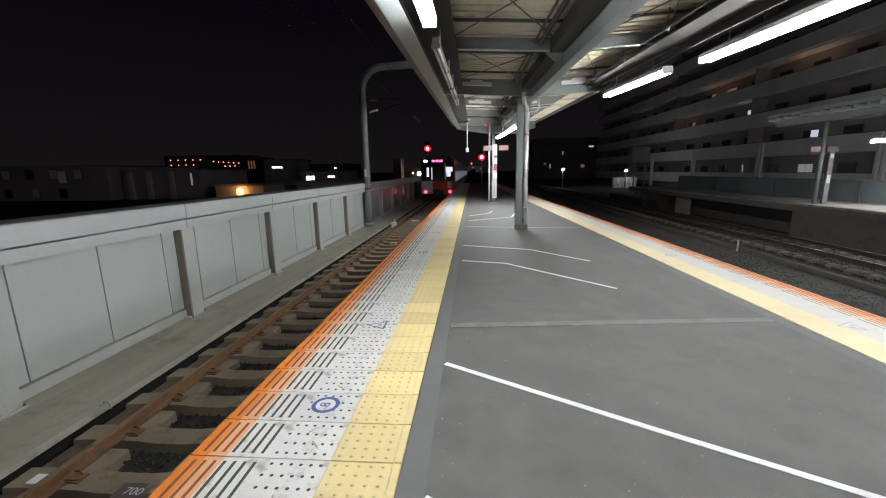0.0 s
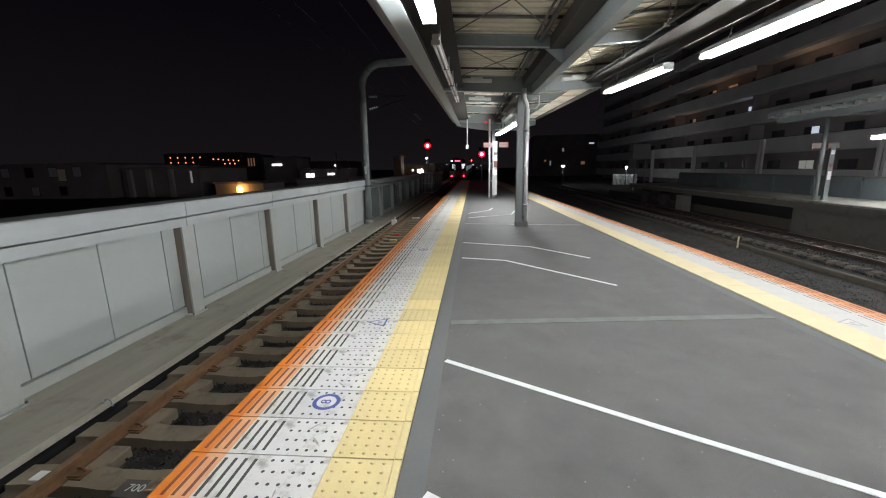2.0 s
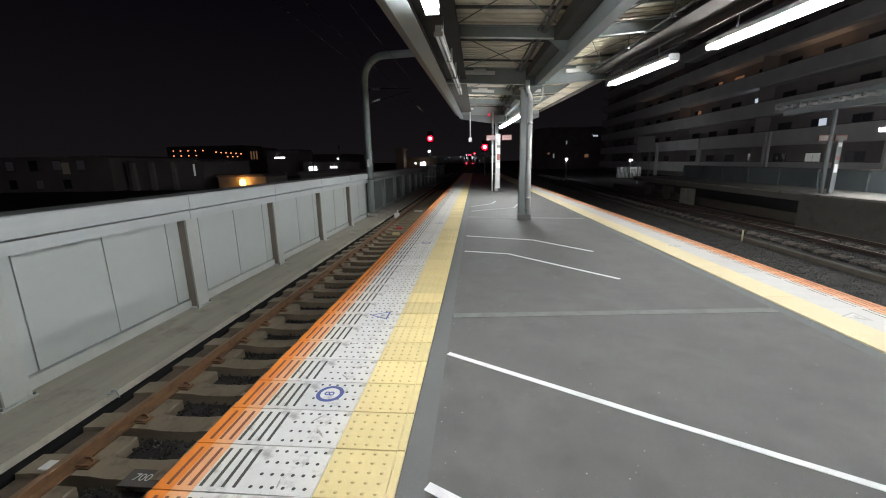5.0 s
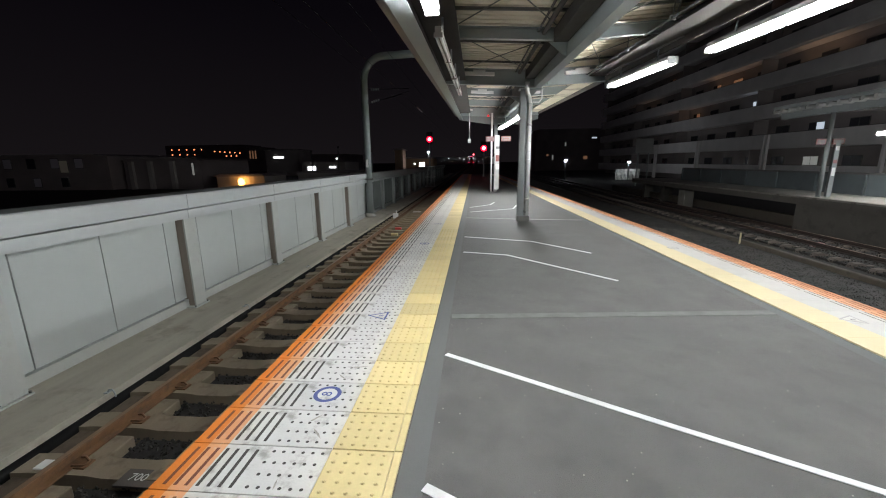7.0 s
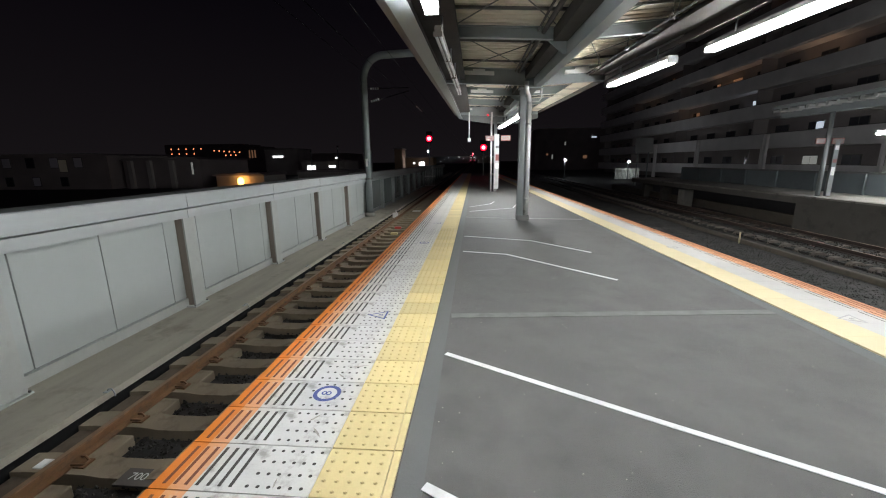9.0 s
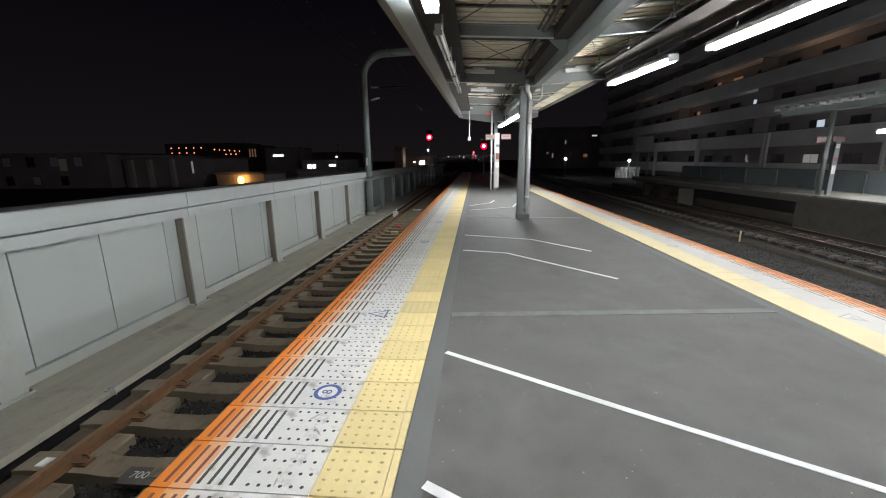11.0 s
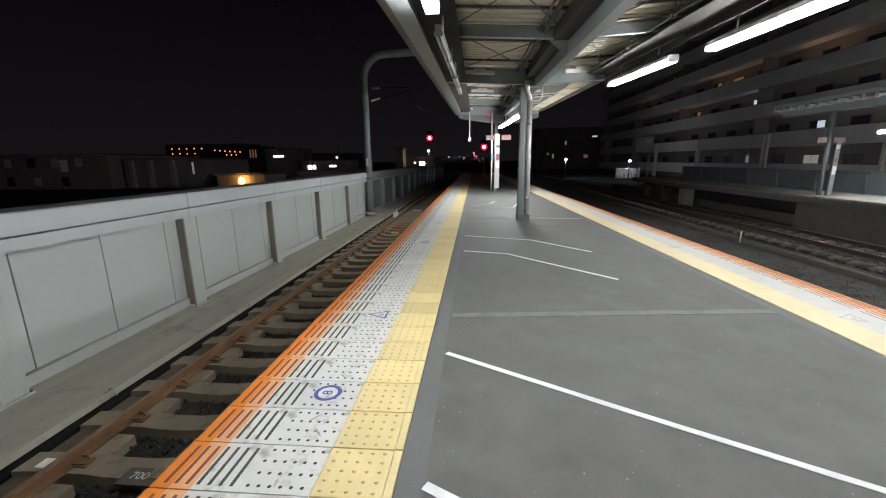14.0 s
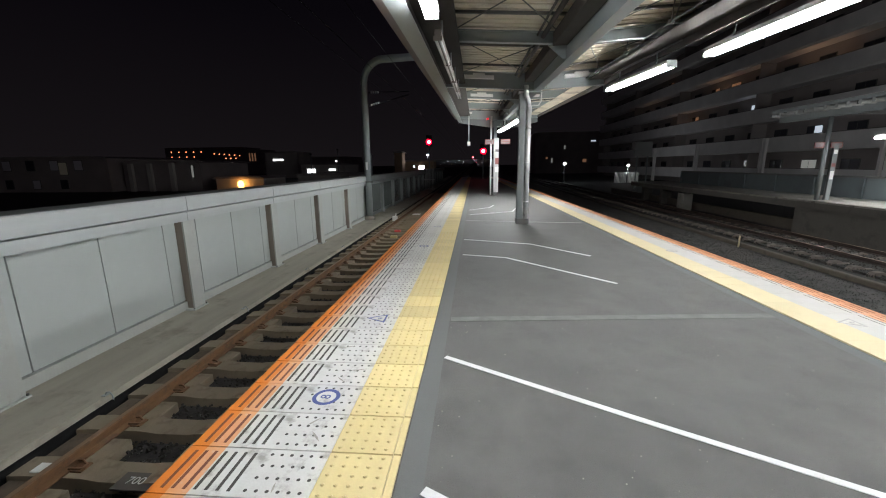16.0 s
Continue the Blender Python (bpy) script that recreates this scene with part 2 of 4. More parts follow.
# ---- left track ----
def track(cx, y0, y1, name, label, full):
    tr = thing(name, label, "railway track", kind="structure")
    for k in (-1, 1):
        rail = part("rail", bmesh.new(), RUST if full else RUST_DARK, tr, "rust-brown steel rail")
        bm = bmesh.new()
        x = cx + k * 0.5335
        pr = [(-0.064, -1.1), (0.064, -1.1), (0.064, -1.088), (0.01, -1.075), (0.01, -1.025), (0.033, -1.017), (0.033, -0.991), (0.026, -0.985), (-0.026, -0.985), (-0.033, -0.991), (-0.033, -1.017), (-0.01, -1.025), (-0.01, -1.075), (-0.064, -1.088)]
        extrude(bm, [(x + a, b) for a, b in pr], y0, y1)
        bmesh.ops.recalc_face_normals(bm, faces=bm.faces)
        bm.to_mesh(rail.data)
        bm.free()
        part("running_surface", boxes((x - 0.022, x + 0.022, y0, y1, -0.9855, -0.9835)), HEAD, rail)
        if full:
            part("rail_beam", boxes((x + min(k * 0.09, k * 0.42), x + max(k * 0.09, k * 0.42), y0, y1, -1.42, -1.15, 1), (x - 0.09, x + 0.09, y0, y1, -1.42, -1.3, 1)), [SLEEPER, STAINED], tr, "rust-stained concrete beam under the rail")
    return tr


def sleeper_mesh():
    bm = bmesh.new()
    # dished concrete tie, thicker at the two rail seats
    prof = [(-0.98, -0.015), (-0.8, 0.0), (-0.3, 0.0), (-0.15, -0.018), (0.15, -0.018), (0.3, 0.0), (0.8, 0.0), (0.98, -0.015)]
    lo = [[bm.verts.new((x, s * 0.15, -0.31)) for x, z in prof] for s in (-1, 1)]
    hi = [[bm.verts.new((x, s * 0.115, z)) for x, z in prof] for s in (-1, 1)]
    n = len(prof)
    for i in range(n - 1):
        bm.faces.new((hi[0][i], hi[0][i + 1], hi[1][i + 1], hi[1][i]))
        bm.faces.new((lo[0][i], lo[0][i + 1], hi[0][i + 1], hi[0][i]))
        bm.faces.new((hi[1][i], hi[1][i + 1], lo[1][i + 1], lo[1][i]))
    for i in (0, n - 1):
        bm.faces.new((lo[0][i], hi[0][i], hi[1][i], lo[1][i]))
    # flange towards the next tie on the inner side of each rail
    for s in (-1, 1):
        box(bm, min(s * 0.53, s * 0.305), max(s * 0.53, s * 0.305), 0.11, 0.39, -0.3, -0.008, 0, 0.012)
    return mesh("sleeper", bm, SLEEPER)


def buried_sleeper_mesh():
    """An old tie with rounded ends, half sunk in the ballast."""
    bm = bmesh.new()
    rings = []
    for x, w, z in ((-1.03, 0.07, -0.18), (-1.01, 0.115, -0.1), (-0.95, 0.135, -0.05), (-0.78, 0.135, -0.035), (-0.64, 0.11, -0.1), (-0.4, 0.1, -0.112), (0.4, 0.1, -0.112), (0.7, 0.11, -0.105), (0.86, 0.135, -0.06), (1.0, 0.07, -0.18)):
        rings.append([bm.verts.new(p) for p in ((x, -w - 0.02, -0.31), (x, -w, z - 0.06), (x, -w * 0.6, z), (x, w * 0.6, z), (x, w, z - 0.06), (x, w + 0.02, -0.31))])
    for a, b in zip(rings, rings[1:]):
        for i in range(5):
            bm.faces.new((a[i], a[i + 1], b[i + 1], b[i]))
    bm.faces.new(rings[0])
    bm.faces.new(rings[-1])
    return mesh("sleeper", bm, SLEEPER_OLD)


def clip_mesh():
    bm = bmesh.new()
    for s in (-1, 1):
        pipe(bm, [(s * 0.06, -0.05, 0.03), (s * 0.11, -0.05, 0.035), (s * 0.14, -0.02, 0.012), (s * 0.14, 0.03, 0.012), (s * 0.09, 0.05, 0.035), (s * 0.05, 0.05, 0.03)], 0.011, 5)
        box(bm, s * 0.12 - 0.05, s * 0.12 + 0.05, -0.055, 0.055, 0.0, 0.014)
    return mesh("rail_clip", bm, RUST)


SLEEPER_ME, CLIP_ME = sleeper_mesh(), clip_mesh()
PITCH = 0.595
CLIMB = 0.01
track_1 = track(-1.5, -6.0, 36.0, "track_1", "rusty railway track on concrete sleepers beside the platform", True)
for i in range(70):
    y = 0.86 + PITCH * (i - 11)
    shared("sleeper", SLEEPER_ME, track_1, pose(-1.5, y, -1.1))
    if y < 14:
        for k in (-1, 1):
            shared("rail_clip", CLIP_ME, track_1, pose(-1.5 + k * 0.5335, y, -1.1))

# past the platform the line climbs and bears a little to the far side
track_3 = track(0.0, 0.0, 420.0, "track_3", "rusty railway track climbing away into the dark", True)
part("embankment", boxes((-1.7, 1.7, 0, 420, -6.2, -1.24)), BALLAST, track_3, "dark ballast bank under the track")
track_3.matrix_basis = pose(-1.5, 36.002, 0, math.degrees(math.atan(CLIMB)), 0, -math.degrees(math.atan(CLIMB)))

# ---- ledge and noise fence ----
ledge = tagged(part("trackside_ledge", boxes((-4.2, -2.635, -8, 90, -1.45, -1.085)), LEDGE), "stained concrete ledge along the track", "ledge", kind="structure")
trough = thing("cable_line", "black cables lying in a gap beside the ledge", "cable")
for dx, dz, r in ((-2.57, -1.17, 0.06), (-2.51, -1.27, 0.05)):
    bm = bmesh.new()
    tube(bm, (dx, -8, dz), (dx, 60, dz), r, 8)
    part("cable", bm, DARK, trough)
part("ledge_lip", boxes((-2.72, -2.635, -8, 90, -1.083, -1.062)), LEDGE, ledge)
for i in range(9):
    y = 0.95 + 2.68 * i
    br = thing("cable_bracket", "small grey bracket holding the cables at the ledge", "bracket", pose(-2.63, y, -1.06) @ Matrix.Scale(0.65, 4), group="cable brackets")
    bm = bmesh.new()
    pipe(bm, [(-0.03, 0, 0.0), (-0.01, 0, 0.05), (0.05, 0, 0.06), (0.09, 0, 0.0), (0.1, 0, -0.14)], 0.012, 6)
    part("hook", bm, STEEL, br)
    part("foot", boxes((-0.07, 0.01, -0.05, 0.05, -0.002, 0.012)), STEEL, br)
FX = -3.55
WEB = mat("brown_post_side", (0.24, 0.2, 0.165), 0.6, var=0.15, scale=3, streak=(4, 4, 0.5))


SCREEN = mat("dark_glossy_screen", (0.16, 0.18, 0.172), 0.2, var=0.12, scale=1.2, bump=0.03, spec=0.7)
CAP_DARK = mat("dark_cap_top", (0.16, 0.165, 0.16), 0.6, var=0.25, scale=3, bump=0.05, streak=(6, 0.5, 6))
CAP_FAR = mat("dark_cap_metal", (0.2, 0.215, 0.21), 0.4, var=0.12, scale=2, bump=0.04, streak=(6, 0.5, 6))


def fence_bay(y, width, screen=False):
    """One bay between two posts: post, plinth, panels and cap; past the mast the panels are dark and glossy."""
    fb = thing("noise_fence_bay", "dark glossy noise screen bay with dark capping" if screen else "pale grey metal noise barrier panel bay with steel post", "fence", group="noise fence along the track")
    paint, skin = (CAP_FAR, SCREEN) if screen else (FENCE_POST, FENCE)
    post = part("post", boxes((FX - 0.03, FX, y - 0.225, y + 0.045, -1.085, 0.5)), paint, fb, "grey steel fence post")
    part("post_web", boxes((FX - 0.26, FX - 0.032, y - 0.22, y + 0.04, -1.085, 0.5)), CAP_FAR if screen else WEB, post, "brownish side of the post")
    part("base_plate", boxes((FX - 0.25, FX + 0.05, y - 0.3, y + 0.06, -1.085, -1.065)), paint, post)
    for yy in (y - 0.28, y + 0.04):
        bm = bmesh.new()
        tube(bm, (FX + 0.025, yy, -1.065), (FX + 0.025, yy, -1.04), 0.014, 6)
        part("anchor_bolt", bm, STEEL_DARK, post)
    part("plinth", boxes((FX - 0.2, FX - 0.13, y + 0.047, y + width - 0.227, -1.085, -0.94)), paint, fb)
    a, b = y + 0.048, y + width - 0.228
    cuts = sorted({round(c, 3) for c in (a, y + 0.27, y + 1.36, y + 2.49, b) if a <= c <= b})
    for u, w in zip(cuts, cuts[1:]):
        part("panel", boxes((FX - 0.2, FX - 0.15, u + 0.009, w - 0.009, -0.915, 0.5)), skin, fb)
    part("panel_backing", boxes((FX - 0.22, FX - 0.202, a, b, -0.95, 0.5)), DARK, fb)
    bm = boxes((FX - 0.26, FX + 0.012, y - 0.1, y + width - 0.112, 0.5, 0.648))
    part("cap_skirt", bm, CAP_FAR if screen else CAP, fb)
    bm = bmesh.new()
    extrude(bm, [(FX - 0.3, 0.672), (FX + 0.03, 0.672), (FX + 0.03, 0.905), (FX + 0.015, 0.917), (FX - 0.3, 0.935)], y - 0.1, y + width - 0.112)
    cap = part("cap", bm, CAP_FAR if screen else CAP, fb, "smooth grey metal capping")
    bm = bmesh.new()
    extrude(bm, [(FX - 0.3, 0.938), (FX + 0.01, 0.9205), (FX + 0.01, 0.9235), (FX - 0.3, 0.941)], y - 0.098, y + width - 0.114)
    part("cap_top", bm, CAP_DARK, cap, "darker top of the capping")
    return fb


for k in range(-4, 20):
    fence_bay(6.53 + 3.0 * k, 3.0, k > 3)

# ---- canopy ----
RISE = 0.04


def up(y):
    return RISE * (y - 6)


def sloped(bm):
    for v in bm.verts:
        v.co.z += up(v.co.y)
    return bm


def vee(bm):
    """The roof falls from both eaves to the girder, and rises along the platform."""
    for v in bm.verts:
        v.co.z += 0.052 * abs(v.co.x - 2.77)
    return sloped(bm)


canopy = thing("platform_canopy", "grey steel platform canopy with cream roof sheets", "canopy", kind="structure")
CY0, CY1 = -10.0, 18.95
part("girder", sloped(boxes((2.715, 2.86, CY0, CY1, 2.85, 2.866), (2.72, 2.735, CY0, CY1, 2.866, 3.2), (2.715, 2.86, CY0, CY1, 3.2, 3.216))), STEEL, canopy, "deep grey steel girder on the columns")
# for the service pipes and for the shade boxes beside the girder
PIPE_SHADE = mat("brown_pipe_and_shade", (0.032, 0.027, 0.023), 0.7, var=0.2)
# unlit lamps get this darker housing, lit ones white enamel
HOUSING_UNLIT = mat("unlit_lamp_housing", (0.17, 0.15, 0.13), 0.5, var=0.15)
EL, ER = 0.72, 4.27          # the two eaves
ZR = 3.25                    # roof sheet over the girder


def roof_half(x0, x1):
    """A ribbed roof sheet between two lines that run along the platform."""
    bm = bmesh.new()
    n = 150
    for s in range(n):
        y0, y1 = CY0 + (CY1 - CY0) * s / n, CY0 + (CY1 - CY0) * (s + 1) / n
        ym = y0 + (y1 - y0) * 0.7
        for ya, yb, da, db in ((y0, ym, 0.0, 0.0), (ym, ym + 0.004, 0.0, 0.03), (ym + 0.004, y1 - 0.004, 0.03, 0.03), (y1 - 0.004, y1, 0.03, 0.0)):
            bm.faces.new([bm.verts.new(p) for p in ((x0, ya, ZR + da), (x1, ya, ZR + da), (x1, yb, ZR + db), (x0, yb, ZR + db))])
    bmesh.ops.remove_doubles(bm, verts=bm.verts, dist=0.0005)
    return vee(bm)


part("roof_sheet", roof_half(EL, 2.72), SOFFIT, canopy, "cream ribbed roof sheeting")
part("roof_sheet", roof_half(2.86, ER), SOFFIT_R, canopy, "stained cream ribbed roof sheeting")
part("roof_deck", sloped(boxes((EL, ER, CY0, CY1, 3.42, 3.46))), STEEL_DARK, canopy)
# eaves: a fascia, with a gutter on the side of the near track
EAVES = mat("dark_eaves_steel", (0.075, 0.073, 0.075), 0.85, spec=0.15, var=0.2, scale=3, bump=0.15)
GUTTER = mat("brown_gutter", (0.17, 0.15, 0.145), 0.6, var=0.2, scale=3, bump=0.1, streak=(4, 0.5, 4))
bm = boxes((EL - 0.03, EL + 0.03, CY0, CY1, 2.77, 3.42), (EL + 0.03, EL + 0.14, CY0, CY1, 2.77, 2.782))
part("fascia", sloped(bm), STEEL, canopy, "grey steel eaves fascia")
bm = bmesh.new()
extrude(bm, [(EL - 0.035, 2.9), (EL - 0.21, 2.92), (EL - 0.225, 3.12), (EL - 0.21, 3.12), (EL - 0.195, 2.94), (EL - 0.035, 2.92)], CY0, CY1)
part("gutter", sloped(bm), GUTTER, canopy, "brown metal rain gutter along the eaves")
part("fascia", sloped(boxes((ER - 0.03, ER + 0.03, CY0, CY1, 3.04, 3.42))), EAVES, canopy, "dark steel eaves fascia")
# very dark base keeps the eaves' underside dim though lamps hang close
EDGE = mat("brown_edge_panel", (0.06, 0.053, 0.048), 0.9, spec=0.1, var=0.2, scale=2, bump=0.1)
part("edge_soffit", sloped(boxes((3.8, 4.24, 9.48, CY1, 3.04, 3.06))), SOFFIT_R, canopy, "pale panel inside the eaves")
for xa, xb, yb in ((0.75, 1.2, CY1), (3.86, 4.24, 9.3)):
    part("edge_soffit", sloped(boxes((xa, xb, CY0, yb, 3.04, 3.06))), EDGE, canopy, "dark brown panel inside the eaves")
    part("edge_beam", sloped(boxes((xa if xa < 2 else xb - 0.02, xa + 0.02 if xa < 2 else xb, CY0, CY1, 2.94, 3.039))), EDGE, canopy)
# cross beams and their gussets, deeper where the columns stand
for y, lo in ((-6.3, 3.05), (-3.15, 3.05), (0.0, 2.87), (3.1, 3.05), (6.2, 3.05), (9.4, 2.87), (12.5, 3.0), (15.65, 3.0), (18.8, 2.84)):
    for xa, xb in ((EL + 0.03, 2.714), (2.861, ER - 0.03)):
        part("cross_beam", vee(boxes((xa, xb, y - 0.05, y + 0.05, lo, lo + 0.014), (xa, xb, y - 0.006, y + 0.006, lo + 0.014, 3.196), (xa, xb, y - 0.05, y + 0.05, 3.196, 3.21))), STEEL, canopy, "grey steel cross beam")
    bm = bmesh.new()
    extrude(bm, [(2.713, 2.87), (2.713, lo - 0.003), (2.45, lo - 0.003), (2.66, 2.87)], y - 0.008, y + 0.008)
    part("gusset", sloped(bm), STEEL, canopy, "triangular steel gusset plate")
    for i in range(4):
        for j in range(2):
            bm = bmesh.new()
            tube(bm, (2.93 + 0.06 * j, y - 0.02, lo + 0.04 + i * 0.035), (2.93 + 0.06 * j, y - 0.005, lo + 0.04 + i * 0.035), 0.011, 6)
            part("bolt", vee(bm), STEEL_DARK, canopy)
# deep end plates at the canopy's end
for s, outer in ((-1, EL + 0.03), (1, ER - 0.03)):
    bm = bmesh.new()
    c = 2.714 if s < 0 else 2.862
    extrude(bm, [(outer, 2.74), (c + s * 0.5, 2.52), (c, 2.5), (c, 3.2), (outer, 3.3)], 18.86, 18.875)
    part("end_plate", sloped(bm), COLUMN, canopy, "deep grey steel plate closing the canopy's end")
# purlins along the beams and thin brace rods
for y in [CY0 + 0.9 + 1.62 * k for k in range(17)]:
    for xa, xb in ((EL + 0.03, 2.714), (2.861, ER - 0.03)):
        part("purlin", vee(boxes((xa, xb, y - 0.02, y + 0.02, 3.214, 3.248))), STEEL_DARK, canopy)
for y, w in ((-3.1, 3.0), (0.1, 2.9), (3.2, 2.9), (6.3, 3.0), (9.5, 2.9), (12.6, 2.9), (15.75, 2.9)):
    for xa, xb in ((1.05, 2.6), (3.0, 4.1)):
        bm = bmesh.new()
        tube(bm, (xa, y, 3.17), (xb, y + w, 3.17), 0.008, 6)
        tube(bm, (xb, y, 3.15), (xa, y + w, 3.15), 0.008, 6)
        part("brace_rod", vee(bm), STEEL_DARK, canopy)
# pipes that run beside the girder, and conduit inside the eaves of the far side
for dx, dz, r in ((2.3, 3.19, 0.016), (2.38, 3.17, 0.034)):
    bm = bmesh.new()
    tube(bm, (dx, CY0, dz), (dx, CY1 - 0.3, dz), r, 8)
    part("service_pipe", sloped(bm), PIPE_SHADE, canopy, "dark service pipe under the roof")
# dark boxes stand in for the unlit roof valley between the beams
for ya, yb in ((-3.0, -0.1), (0.1, 3.0), (3.2, 6.1), (6.3, 9.3), (9.5, 12.4), (12.6, 15.55), (15.75, 18.7)):
    part("valley_shade", sloped(boxes((2.5, 2.7, ya, yb, 3.02, 3.19))), PIPE_SHADE, canopy, "dark box standing in for the shade beside the girder")
for xa, ya, yb in ((3.72, 3.3, 6.1), (3.78, 6.4, 9.2)):
    bm = bmesh.new()
    tube(bm, (xa, ya, 3.06), (xa, yb, 3.06), 0.011, 6)
    part("conduit", sloped(bm), EAVES, canopy, "pale cable conduit under the eaves")
    for k in range(2):
        y = ya + 0.5 + 1.5 * k
        bm = bmesh.new()
        tube(bm, (xa, y, 3.05), (xa + 0.02, y, 3.29), 0.008, 6)
        tube(bm, (xa - 0.03, y, 3.06), (xa + 0.03, y, 3.06), 0.028, 8)
        part("conduit_hanger", sloped(bm), STEEL_DARK, canopy)
for (x, y, w) in ((1.5, 9.3, 0.66), (3.7, 9.3, 0.7), (1.62, 12.4, 0.66), (3.1, 12.4, 0.4), (1.1, 18.65, 0.4)):
    part("junction_box", vee(boxes((x - w / 2, x + w / 2, y - 0.07, y + 0.035, 3.05, 3.12), (x - w / 5, x + w / 5, y - 0.065, y + 0.03, 3.12, 3.16))), WHITE, canopy, "white junction box on the beam")


# ---- columns ----
def column(x, y, label, drained=True):
    z1 = 2.846 + up(y)
    co = thing("canopy_column", label, "column", pose(x, y, 0), group="canopy columns")
    bm = boxes((-0.17, -0.03, -0.11, -0.095, 0.12, z1), (-0.17, -0.03, 0.095, 0.11, 0.12, z1), (-0.107, -0.093, -0.095, 0.095, 0.12, z1))
    part("shaft", bm, COLUMN, co)
    part("shoe", boxes((-0.18, 0.115 if drained else -0.02, -0.12, 0.12, 0.0, 0.125)), STEEL_DARK, co, "dark steel column shoe")
    if drained:
        bm = bmesh.new()
        tube(bm, (0.045, -0.03, 0.1), (0.045, -0.03, z1 - 0.3), 0.062, 16)
        pipe(bm, [(0.045, -0.03, z1 - 0.3), (0.03, -0.06, z1 - 0.2), (-0.03, -0.15, z1 - 0.1), (-0.045, -0.165, z1), (-0.045, -0.165, z1 + 0.12)], 0.05, 14)
        for z in (0.5, 1.4, 2.2):
            tube(bm, (0.045, -0.03, z), (0.045, -0.03, z + 0.04), 0.068, 16)
        part("drainpipe", bm, SILVER, co, "shiny stainless steel drainpipe")
    part("head_plate", boxes((-0.2, 0.34, -0.14, 0.14, z1 - 0.02, z1)), STEEL, co)
    bm = bmesh.new()
    pipe(bm, [(0.3, -0.1, z1 + 0.05), (0.3, -0.1, z1 - 0.22), (0.24, -0.1, z1 - 0.3), (0.1 if drained else -0.03, -0.1, z1 - 0.3)], 0.014, 6)
    part("conduit", bm, SILVER, co)
    return co


column(2.6, 9.56, "grey steel canopy column with shiny drainpipe on the asphalt")
column(2.6, -1.5, "grey steel canopy column with shiny drainpipe on the asphalt")
DULL_RED = mat("dull_red_enamel", (0.19, 0.06, 0.053), 0.5, var=0.12, scale=10, bump=0.05)
BOARD_FACE = mat("greyed_board_face", (0.17, 0.135, 0.13), 0.5, var=0.12, scale=8, bump=0.05)
PALEGREY = mat("pale_grey_cover", (0.42, 0.42, 0.41), 0.5, var=0.1, scale=4, bump=0.05)
c2 = column(2.45, 18.6, "pale grey column with notices and red-bordered boards", False)
part("notice_panel", boxes((-0.14, 0.06, -0.16, -0.125, 0.14, 2.55)), PALEGREY, c2, "white cover panel with notices")
for z0, z1, m in ((1.4, 1.68, DULL_RED), (1.05, 1.28, WHITE), (1.95, 2.06, STEEL_DARK)):
    part("notice", boxes((-0.09, 0.06, -0.172, -0.162, z0, z1)), m, c2)
for xa, xb in ((-0.56, -0.17), (0.14, 0.56)):
    b = part("warning_board", boxes((xa, xb, -0.15, -0.12, 2.28, 2.5)), DULL_RED, c2, "red-bordered white warning board")
    part("board_face", boxes((xa + 0.03, xb - 0.03, -0.156, -0.151, 2.31, 2.47)), BOARD_FACE, b)
    part("lettering", boxes((xa + 0.07, xb - 0.07, -0.161, -0.157, 2.37, 2.41)), DULL_RED, b)
pole = thing("thin_post", "thin white steel post under the canopy end", "post", pose(2.17, 18.6, 0))
bm = bmesh.new()
tube(bm, (0, 0, 0), (0, 0, 3.16 + up(18.6) - 0.15), 0.04, 10)
part("post_tube", bm, WHITE, pole)


